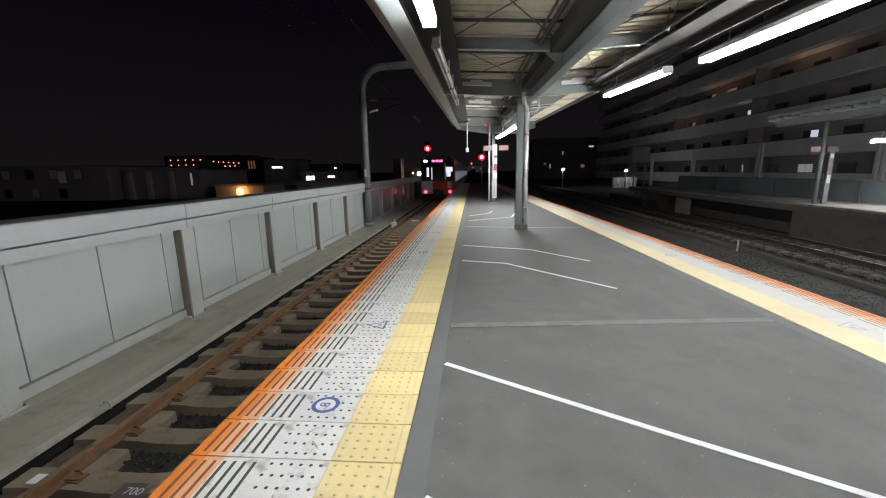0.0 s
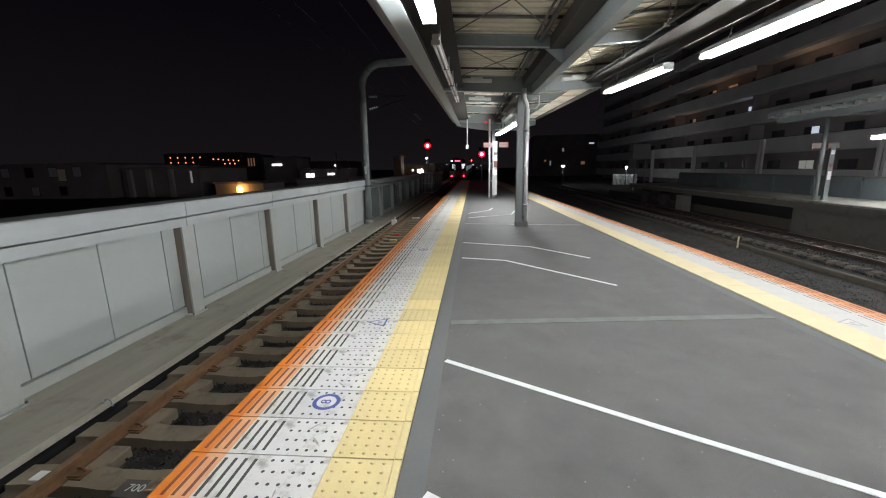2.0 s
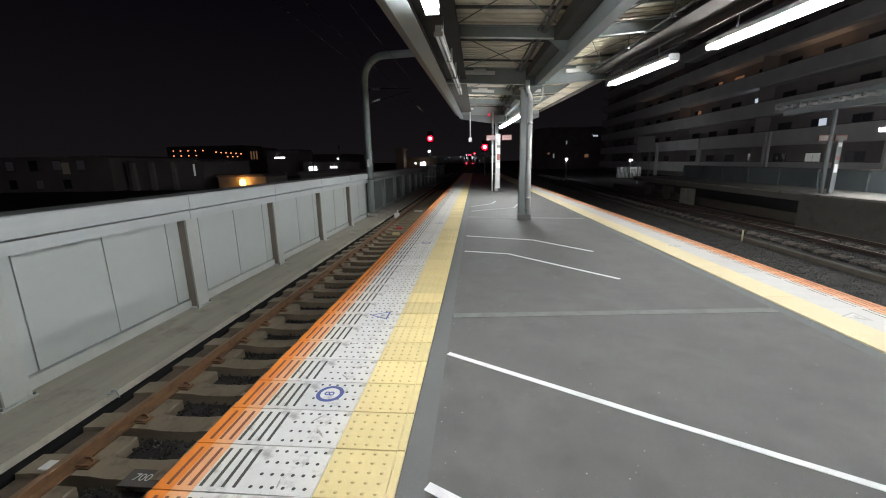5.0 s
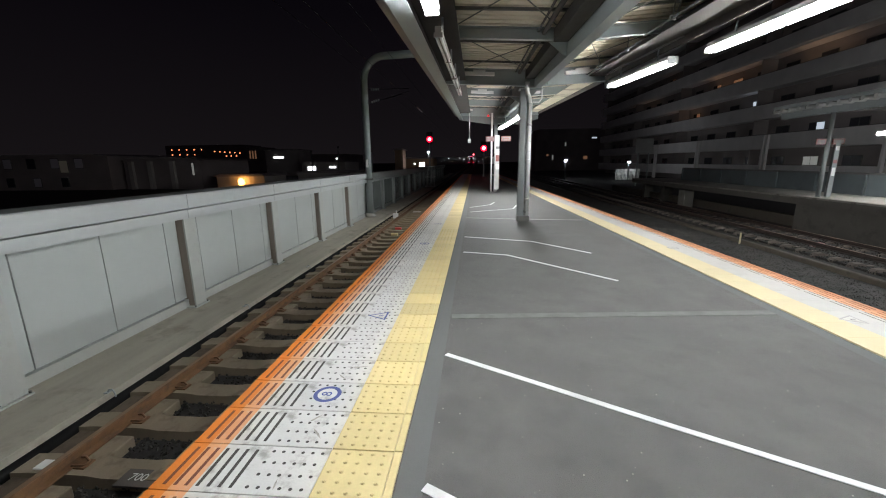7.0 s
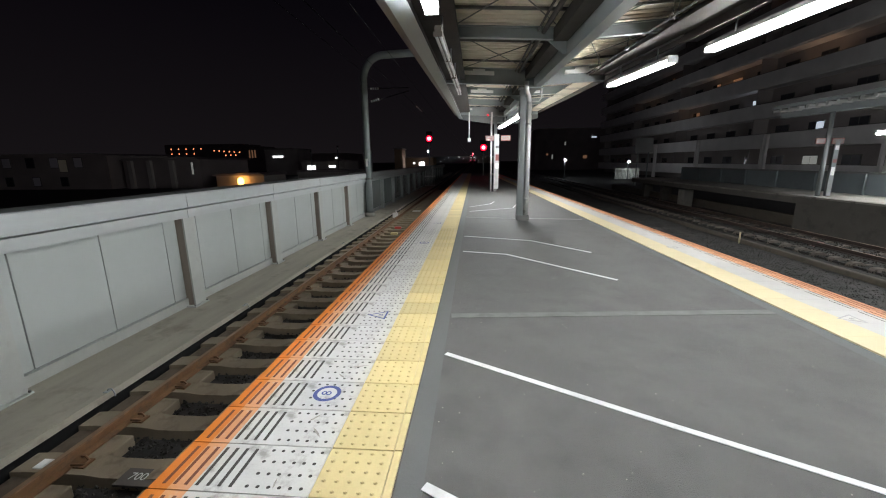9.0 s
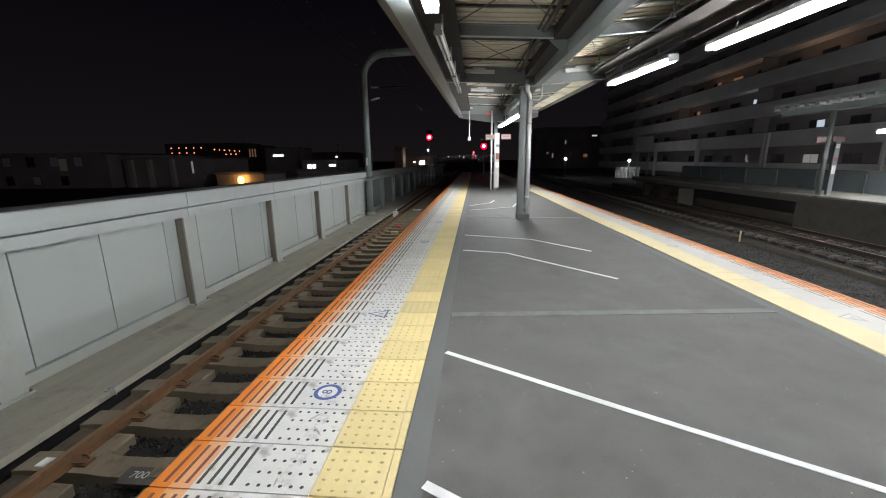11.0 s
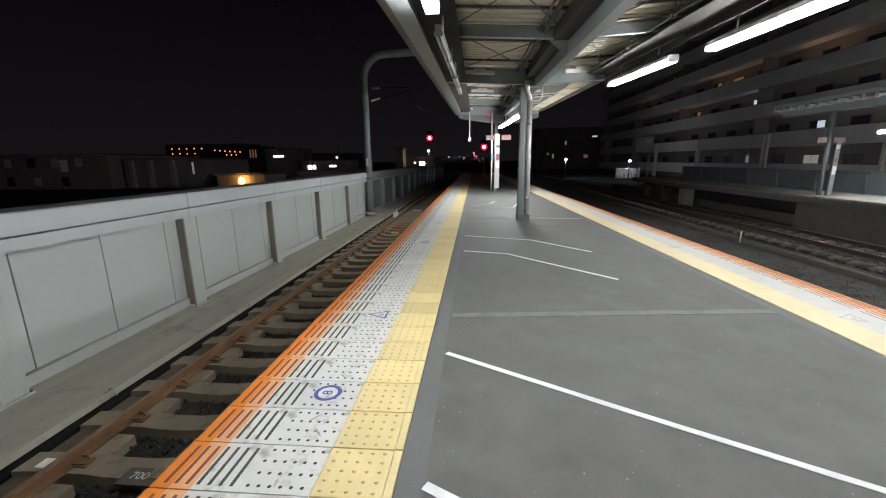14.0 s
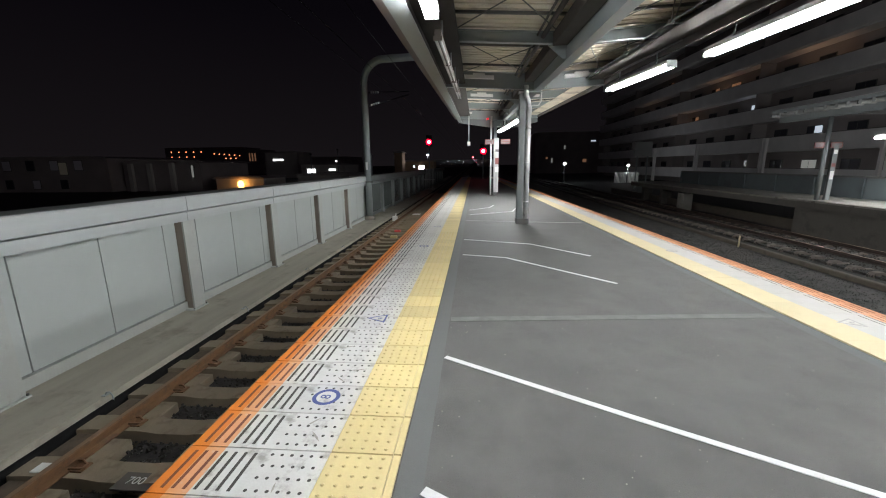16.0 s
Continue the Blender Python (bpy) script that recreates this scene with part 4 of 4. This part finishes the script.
# ---- far buildings and lights ----
CITY = mat("dark_city_wall", (0.45, 0.39, 0.38), 0.85, var=0.2, scale=0.4, bump=0.1, fine=20)
CITY_L = mat("pale_city_wall", (0.68, 0.63, 0.59), 0.85, var=0.15, scale=0.4, bump=0.1, fine=20)


def house(x0, x1, y0, y1, z, label, m=None, roof=0.25, windows=()):
    """A far building: walls, an overhanging flat or low roof, and windows set proud of the front."""
    hs = thing("far_building", label, "building", pose((x0 + x1) / 2, y0, -1.45), group="buildings beyond the fence")
    w, d, h = (x1 - x0) / 2, y1 - y0, z + 1.45
    part("wall", boxes((-w, w, 0, d, 0, h)), m or CITY, hs)
    bm = bmesh.new()
    extrude(bm, [(-w - 0.3, h), (w + 0.3, h), (w * 0.9, h + roof), (-w * 0.9, h + roof)], -0.3, d + 0.3)
    part("roof", bm, CITY, hs)
    for (u, v, a, b, mm) in windows:
        wn = part("window", boxes((u - (x0 + x1) / 2 - a / 2 - 0.06, u - (x0 + x1) / 2 + a / 2 + 0.06, -0.04, -0.005, v + 1.45 - b / 2 - 0.06, v + 1.45 + b / 2 + 0.06)), STEEL_DARK, hs)
        part("pane", boxes((u - (x0 + x1) / 2 - a / 2, u - (x0 + x1) / 2 + a / 2, -0.07, -0.045, v + 1.45 - b / 2, v + 1.45 + b / 2)), mm, wn)
    return hs


AMBER = glow("amber_balcony_lamp", (1.0, 0.3, 0.13), 2.6)
WLIGHT = glow("white_shop_light", (0.95, 0.97, 1.0), 3.0)
STREET = glow("street_lamp_light", (0.9, 0.95, 1.0), 110.0)
YARD = glow("bright_yard_light", (1.0, 0.93, 0.95), 14.0)
DIM2 = glow("faint_window", (0.8, 0.75, 0.9), 0.002)
DIM = glow("dim_window", (0.9, 0.75, 0.6), 0.014)
house(-160, -116, 200, 215, 11, "far dark apartment block with rows of amber lights",
      windows=[(-156.5 + 4.1 * i, 9.0, 0.55, 0.5, AMBER) for i in range(5)] + [(-156.5 + 4.1 * i, 6.5, 0.55, 0.5, AMBER) for i in range(4)]
      + [(-133 + 2.7 * i, 8.0 - 0.2 * i, 0.55, 0.5, AMBER) for i in range(6)] + [(-127 + 2.7 * i, 5.6, 0.55, 0.5, AMBER) for i in range(3)])
house(-87, -80, 150, 160, 7.5, "far building with warm lit stairwell", windows=[(-85.2 + 1.1 * i, 4.9, 0.5, 3.0, WARM) for i in range(3)])
house(-48, -40, 92, 100, 4.5, "pale building with a bright white sign", CITY_L, windows=[(-44.8, 2.85, 2.5, 0.42, WLIGHT)])
house(-34, -25, 80, 90, 1.6, "low shop with bright white front", CITY_L, windows=[(-31.9, 0.15, 1.7, 1.3, WLIGHT), (-27.5, 0.6, 1.4, 0.4, WLIGHT)])
house(-75, -41.5, 44, 60, 2.5, "dark long two-storey house row", windows=[(-70 + 3.1 * i, 1.7, 1.0, 1.1, DIM2 if i % 3 else PANE) for i in range(9)] + [(-69 + 3.6 * i, -0.5, 0.9, 1.0, DIM2 if i % 2 else PANE) for i in range(7)] + [(-47.2, 1.35, 1.0, 1.4, DIM)])
st = house(-40.5, -30.8, 45, 55, 1.9, "dark building with pale vertical wall fins", windows=[(-31.8, 0.9, 0.25, 1.4, PALEWIN)])
for x in (-39.4, -37.0, -34.2):
    part("wall_fin", boxes((x + 35.65 - 0.25, x + 35.65 + 0.25, -0.4, -0.02, 0, 3.3)), CITY_L, st, "pale vertical fin")
house(-27, -21.5, 42, 47, 0.1, "low wall lit by an amber lamp", CITY_L)
al = thing("amber_wall_lamp", "glowing amber lamp on a low building", "lamp", pose(-23.9, 41.5, -0.5))
bm = bmesh.new()
bmesh.ops.create_icosphere(bm, subdivisions=2, radius=0.34)
for v in bm.verts:
    v.co.z *= 1.3
part("globe", bm, glow("amber_globe", (1.0, 0.45, 0.1), 9.0), al)
part("bracket", boxes((-0.08, 0.08, 0.3, 0.5, -0.5, 0.2)), STEEL_DARK, al)
house(-21.3, -14.5, 50, 58, 0.2, "low pale flat-roofed building", CITY_L)
BEIGE = mat("beige_city_wall", (0.55, 0.4, 0.27), 0.8, var=0.15, scale=0.6, bump=0.1, fine=20)
house(-12.6, -11.2, 70, 73, 3.5, "narrow beige rooftop building", BEIGE)
house(-12.6, -6.2, 74.5, 80, 2.0, "beige low building with a white lamp", BEIGE, windows=[(-8.4, 0.95, 0.95, 0.65, YARD), (-9.8, 1.1, 0.3, 0.3, WLIGHT)])
house(19, 46, 120, 135, 10, "far dark apartment block with few lit windows", windows=[(35.5, 7.7, 1.4, 0.4, COOL), (39.1, 4.1, 1.2, 1.4, COOL), (33.3, 2.2, 1.1, 0.9, WARM), (41.6, 2.2, 0.5, 1.4, WARM2), (24, 2.3, 0.4, 1.3, PALEWIN), (27.5, 6.0, 0.4, 1.0, PALEWIN), (22.5, 3.0, 0.6, 0.5, WARM)])
house(-52, 24, 470, 490, 6.5, "far dark skyline along the line", windows=[(-38 + 3.8 * i + (i * 29 % 7) * 0.5, 1.3 + (i * 37 % 11) * 0.5, 0.4 + (i * 13 % 4) * 0.17, 0.36 + (i * 7 % 3) * 0.2, (WLIGHT, COOL, WLIGHT, WARM2, COOL)[i % 5]) for i in range(14)])
house(-75, -52, 170, 190, 5, "far dark houses under trees", windows=[(-58, 3.3, 0.8, 0.6, WLIGHT)])
for x, y, z, lit_top in ((-19.3, 60, 3.7, False), (-26.0, 66, 3.2, False), (-14.6, 62, 3.0, False), (-7.4, 76, 3.2, True), (15.0, 62, 1.3, True), (23.3, 59.3, 1.0, True)):
    lp = thing("street_lamp", "thin street lamp post beyond the tracks", "street lamp", pose(x, y, -1.42), group="far street lamps")
    bm = bmesh.new()
    tube(bm, (0, 0, 0), (0, 0, z + 1.42), 0.09, 8, r2=0.06)
    part("lamp_post", bm, STEEL, lp)
    bm = boxes((-0.1, 0.18, -0.1, 0.1, z + 1.4, z + 1.58))
    part("lamp_head", bm, STREET if lit_top else STEEL_DARK, lp)
wf = thing("white_fence", "white railing lit by a lamp beyond the tracks", "fence", pose(21.8, 60, -1.42))
for i in range(18):
    part("picket", boxes((i * 0.19, i * 0.19 + 0.12, 0, 0.05, 0, 1.5)), WHITE, wf)
sgn = thing("blank_board", "pale grey board on posts beside the line", "sign", pose(19.5, 45, -1.42))
part("board", boxes((-0.9, 0.9, 0, 0.08, 3.5, 5.0)), PALEGREY, sgn)
bm = boxes((-0.6, -0.5, 0.09, 0.17, 0, 4.9), (0.5, 0.6, 0.09, 0.17, 0, 4.9))
part("leg", bm, STEEL, sgn)


# ---- departing train ----
TRED = mat("red_train_paint", (0.5, 0.05, 0.03), 0.35, var=0.06, bump=0.03)
TDARK = mat("dark_train_paint", (0.05, 0.05, 0.055), 0.5, var=0.1, bump=0.03)
TSIL = mat("brushed_train_steel", (0.55, 0.55, 0.54), 0.35, metal=0.7, var=0.06, bump=0.03)
TBLK = glass("train_black_glass", (0.012, 0.012, 0.014), 0.15)
TSIDE = glow("dim_train_window", (0.7, 0.82, 1.0), 0.16)
TWIN = glow("lit_train_window", (0.9, 0.95, 1.0), 0.9)
TTAIL = glow("red_tail_lamp", (1.0, 0.02, 0.06), 18.0)
TDEST = glow("red_destination_display", (1.0, 0.08, 0.2), 5.0)
TNUM = glow("white_number_display", (0.7, 0.8, 1.0), 5.0)


def train_thing():
    tr = thing("train", "red and silver commuter train leaving with red tail lamps", "train")
    prof = [(-1.36, -0.72), (1.36, -0.72), (1.42, -0.2), (1.42, 1.7), (1.32, 2.3), (1.0, 2.6), (0.5, 2.74), (-0.5, 2.74), (-1.0, 2.6), (-1.32, 2.3), (-1.42, 1.7), (-1.42, -0.2)]
    for c in range(4):
        y = c * 18.4
        bm = bmesh.new()
        extrude(bm, prof, y + (0.9 if c == 0 else 0.0), y + 18.0)
        part("car_body", bm, TSIL, tr, "silver car body")
        part("underframe", boxes((-1.2, 1.2, y + 1.0, y + 17.0, -0.95, -0.73)), BLACK, tr)
        if c < 3:
            part("gangway", boxes((-0.6, 0.6, y + 18.0, y + 18.4, -0.5, 1.7)), BLACK, tr)
        for s in (-1, 1):
            part("red_stripe", boxes((s * 1.43 - 0.01, s * 1.43 + 0.01, y + 0.95, y + 18.0, 0.1, 0.45)), TRED, tr, "red stripe along the side")
            for i in range(3):
                d = part("door", boxes((s * 1.43 - 0.012, s * 1.43 + 0.012, y + 2.9 + 5.4 * i, y + 4.2 + 5.4 * i, -0.55, 1.4)), TSIL, tr)
                part("door_window", boxes((s * 1.445 - 0.012, s * 1.445 + 0.012, y + 3.05 + 5.4 * i, y + 4.05 + 5.4 * i, 0.5, 1.3)), TSIDE, d)
            for i in range(4):
                w0 = y + (1.3, 4.9, 10.3, 15.5)[i]
                part("side_window", boxes((s * 1.43 - 0.012, s * 1.43 + 0.012, w0, w0 + (1.2, 2.8, 2.8, 1.6)[i], 0.5, 1.35)), TSIDE, tr, "dimly lit side window")
        for yy in (y + 2.6, y + 15.4):
            part("bogie", boxes((-1.0, 1.0, yy - 1.1, yy + 1.1, -0.93, -0.6)), BLACK, tr)
    bm = bmesh.new()
    extrude(bm, [(a * 0.985, b) for a, b in prof], 0.12, 0.9)
    part("end_body", bm, TDARK, tr, "dark grey end of the car")
    for s in (-1, 1):
        part("end_side", boxes((s * 1.415 - 0.01, s * 1.415 + 0.01, 0.1, 2.6, -0.6, 1.75)), TRED, tr, "red side of the car's end")
    part("end_lower_panel", boxes((-1.38, -0.42, 0.06, 0.119, -0.45, 0.6, 0, 0.02)), TSIL, tr, "silver lower corner panel")
    part("end_lower_panel", boxes((-0.4, 1.38, 0.06, 0.119, -0.1, 0.6, 0, 0.02), (0.5, 1.38, 0.06, 0.119, -0.6, -0.102, 0, 0.02)), TRED, tr, "red lower panel")
    part("notice", boxes((0.82, 1.12, 0.05, 0.058, 0.0, 0.5)), WHITE, tr, "white notice on the red panel")
    part("windscreen_surround", boxes((-1.34, 1.34, 0.06, 0.119, 0.62, 2.4, 0, 0.02)), TBLK, tr, "black glass windscreen band")
    part("end_window", boxes((-0.9, -0.72, 0.05, 0.058, 0.95, 1.7)), TWIN, tr, "lit end window")
    part("end_window", boxes((0.68, 1.24, 0.05, 0.058, 1.35, 1.72), (0.74, 1.08, 0.05, 0.058, 0.95, 1.349)), TWIN, tr, "lit end window half covered by a dark desk")
    part("window_post", boxes((0.6, 0.66, 0.03, 0.058, 0.7, 2.0)), TSIL, tr)
    d = part("end_door", boxes((-0.48, 0.48, 0.03, 0.058, 0.64, 2.0)), TBLK, tr)
    part("door_edge", boxes((-0.5, -0.44, 0.02, 0.029, 0.7, 1.7)), TWIN, d)
    for xa, xb in ((-0.46, -0.2), (-0.14, 0.1), (0.16, 0.44)):
        part("destination_display", boxes((xa, xb, 0.045, 0.057, 2.14, 2.3)), TDEST, tr, "red lit destination display")
    part("number_display", boxes((-1.12, -0.84, 0.045, 0.057, 2.14, 2.3)), TNUM, tr, "white lit number display")
    for s in (-1, 1):
        bm = bmesh.new()
        tube(bm, (s * 1.02, 0.03, -0.3), (s * 1.02, 0.058, -0.3), 0.11, 14)
        part("tail_lamp", bm, TTAIL, tr, "glowing red tail lamp")
    part("coupler", boxes((-0.2, 0.2, -0.2, 0.06, -0.75, -0.5, 0, 0.02)), BLACK, tr)
    part("skirt", boxes((-1.3, 1.3, 0.1, 0.4, -0.92, -0.5)), BLACK, tr)
    return tr


train = train_thing()


# ---- ballast stones beside the near track ----
def stones(name, x0, x1, y0, y1, z, n, label, small=1.0, m=None):
    rng = random.Random(5)
    bm = bmesh.new()
    for _ in range(n):
        x, y, r = rng.uniform(x0, x1), rng.uniform(y0, y1), small * rng.uniform(0.012, 0.032)
        at = pose(x, y, z + rng.uniform(0, 0.03), rng.uniform(0, 360), rng.uniform(0, 360), 0)
        vs = [bm.verts.new(at @ Vector((sx * r * rng.uniform(0.6, 1.2), sy * r * rng.uniform(0.6, 1.2), sz * r * rng.uniform(0.5, 0.9)))) for sx, sy, sz in ((1, 0, 0), (-1, 0, 0), (0, 1, 0), (0, -1, 0), (0, 0, 1), (0, 0, -1))]
        for f in ((0, 2, 4), (2, 1, 4), (1, 3, 4), (3, 0, 4), (2, 0, 5), (1, 2, 5), (3, 1, 5), (0, 3, 5)):
            bm.faces.new([vs[i] for i in f])
    return tagged(part(name, bm, m or STONE), label, "gravel", kind="stuff")


# the bed's near-black colour takes in the shade between the sleepers
part("ballast_bed", boxes((-1.82, -0.5, -6, 120, -1.42, -1.215)), DARK_BED, track_1)
stones("ballast_stones", -1.85, -0.7, 1.0, 13.0, -1.222, 7000, "dark crushed stone between the sleepers")
stones("gravel_stones", 5.4, 10.3, 3.5, 17.0, -1.405, 20000, "grey gravel stones beside the platform", 0.55, GRAVEL)
stones("trackside_stones", 10.6, 13.3, 7.0, 20.0, -1.25, 6000, "dark ballast stones around the buried sleepers")
tagged(part("cess", boxes((5.3, 10.36, -8, 110, -1.43, -1.4)), GRAVEL), "grey gravel strip beside the platform", "gravel", kind="structure")


# ---- edge slabs and yellow tactile tiles, one by one ----
def slab_mesh(detail, w=0.735, slots=7, sw=0.016, L=0.294, white=SLAB_WHITE, orange=SLAB_ORANGE):
    bm = bmesh.new()
    for x0, x1, mi in ((-0.03, 0.06, 1), (0.06, 0.16, 2), (0.16, w - 0.03, 0)):
        box(bm, x0, x1, 0, L, -0.06, 0.0, mi)
    for i in range(slots):
        x = 0.015 + i * 0.052
        box(bm, x, x + sw, 0.028, L - 0.028, -0.02, 0.0012, 4 if x < 0.15 else 3)
    if detail:
        for i in range(6 if w > 0.7 else 4):
            for j in range(4):
                cx, cy = 0.41 + i * 0.05 + (0.012 if j % 2 else 0), 0.037 + j * 0.074
                vs = [bm.verts.new((cx + 0.0098 * math.cos(k * math.pi / 3), cy + 0.0098 * math.sin(k * math.pi / 3), 0.0012)) for k in range(6)]
                bm.faces.new(vs).material_index = 3
    return mesh("edge_slab", bm, [white, orange, SLAB_PALE, SLOT, SLOT_O])


def tile_mesh(detail, w=0.355, L=0.2905, paint=YELLOW):
    bm = bmesh.new()
    box(bm, 0, w * 0.885, 0, L, -0.06, 0.0)
    box(bm, w * 0.885 + 0.004, w, 0, L, -0.06, 0.002)
    if detail:
        for i in range(5):
            for j in range(5):
                cx, cy = 0.034 + i * 0.0595, 0.03 + j * 0.059
                lo = [bm.verts.new((cx + 0.0105 * math.cos(k * math.pi / 3), cy + 0.0105 * math.sin(k * math.pi / 3), 0.0)) for k in range(6)]
                hi = [bm.verts.new((cx + 0.006 * math.cos(k * math.pi / 3), cy + 0.006 * math.sin(k * math.pi / 3), 0.007)) for k in range(6)]
                for k in range(6):
                    bm.faces.new((lo[k], lo[(k + 1) % 6], hi[(k + 1) % 6], hi[k]))
                bm.faces.new(hi)
    return mesh("tactile_tile", bm, paint)


SLABS, TILES = [slab_mesh(False), slab_mesh(True)], [tile_mesh(False), tile_mesh(True)]
SLABS_R, TILES_R = [slab_mesh(False, 0.6, 5, 0.007, 0.2985, SLAB_WHITE_R, SLAB_ORANGE_R)], [tile_mesh(False, 0.33, 0.2985, YELLOW_R)]
TY0 = 1.372
for k in range(-14, 60):
    y = TY0 + 0.3 * k
    near = y < 8
    shared("edge_slab", SLABS[near], platform, pose(0, y, 0))
    shared("tactile_tile", TILES[near], platform, pose(0.709, y, 0.0015))
    shared("edge_slab", SLABS_R[0], platform, pose(5.19 - 0.03 * (y - 4), y + 0.296, 0, 0, 0, 181.72))
    shared("tactile_tile", TILES_R[0], platform, pose(4.65 - 0.03 * (y - 4), y + 0.296, 0.0015, 0, 0, 181.72))
for ya, yb in ((Y0, TY0 - 4.205), (TY0 + 18.0, Y1)):
    far = part("far_edge_slabs", taper(boxes((-0.03, 0.1, ya, yb, -0.06, 0, 1), (0.1, 0.705, ya, yb, -0.06, 0, 0), (5.1, 5.25, ya, yb, -0.06, 0, 1), (4.655, 5.1, ya, yb, -0.06, 0, 0))), [SLAB_WHITE, SLAB_ORANGE], platform)
    part("far_tactile_tiles", taper(boxes((0.71, 1.062, ya, yb, -0.06, 0.001), (4.325, 4.65, ya, yb, -0.06, 0.001))), YELLOW, platform)

# dark scuffs on the white slabs
SCUFF = mat("dark_scuff", (0.3, 0.28, 0.255), 0.7, var=0.35, scale=40, bump=0.05)
SCUFFS = ((0.5, 1.86, 0.56, 1.935, 0.014), (0.55, 1.815, 0.62, 1.735, 0.014), (0.533, 1.4, 0.525, 1.465, 0.01), (0.56, 2.455, 0.686, 2.491, 0.012), (0.503, 2.367, 0.57, 2.303, 0.012), (0.38, 2.8, 0.5, 2.84, 0.012))
bm = bmesh.new()
for x0, y0, x1, y1, w in SCUFFS:
    d = Vector((x1 - x0, y1 - y0)).normalized()
    k = Vector((-d.y, d.x)) * w / 2
    a, b = Vector((x0, y0)), Vector((x1, y1))
    rim = [a, a.lerp(b, 0.25) + k * 0.8, a.lerp(b, 0.6) + k, b, a.lerp(b, 0.7) - k * 0.6, a.lerp(b, 0.3) - k]
    bm.faces.new([bm.verts.new((p.x, p.y, 0.0016)) for p in rim])
tagged(part("scuff_marks", bm, SCUFF), "dark rubbed scuffs on the white slabs", "stain", kind="stuff")

# grit and chips of paint on the asphalt
grit_rng = random.Random(8)
bm = bmesh.new()
for _ in range(420):
    x, y, r = 1.22 + 2.9 * grit_rng.random() ** 1.6, 0.6 + 4.5 * grit_rng.random() ** 1.5, 0.0007 + 0.0034 * grit_rng.random() ** 3
    a = grit_rng.uniform(0, 3)
    vs = [bm.verts.new((x + r * q * math.cos(a + k), y + r * math.sin(a + k), z)) for z, q in ((0.0, 1.3), (0.003, 1.0)) for k in (0, 1.6, 3.1, 4.6)]
    bm.faces.new(vs[4:])
    for k in range(4):
        bm.faces.new((vs[k], vs[(k + 1) % 4], vs[4 + (k + 1) % 4], vs[4 + k]))
tagged(part("grit", bm, CONCRETE), "pale grit and paint chips scattered on the asphalt", "grit", kind="stuff")


def motions():
    rows = []
    for t in (0, 1, 2, 3, 4, 6, 8, 10, 12, 14, 16):
        y = 33.0 + 16.8 * t + 0.4 * t * t
        gone = max(y - 36.0, 0.0)
        rows.append((t, pose(-1.5 + CLIMB * gone, y, CLIMB * gone, math.degrees(math.atan(CLIMB)) * min(t, 1), 0, -math.degrees(math.atan(CLIMB)) * min(t, 1))))
    walk(train, rows)


motions()
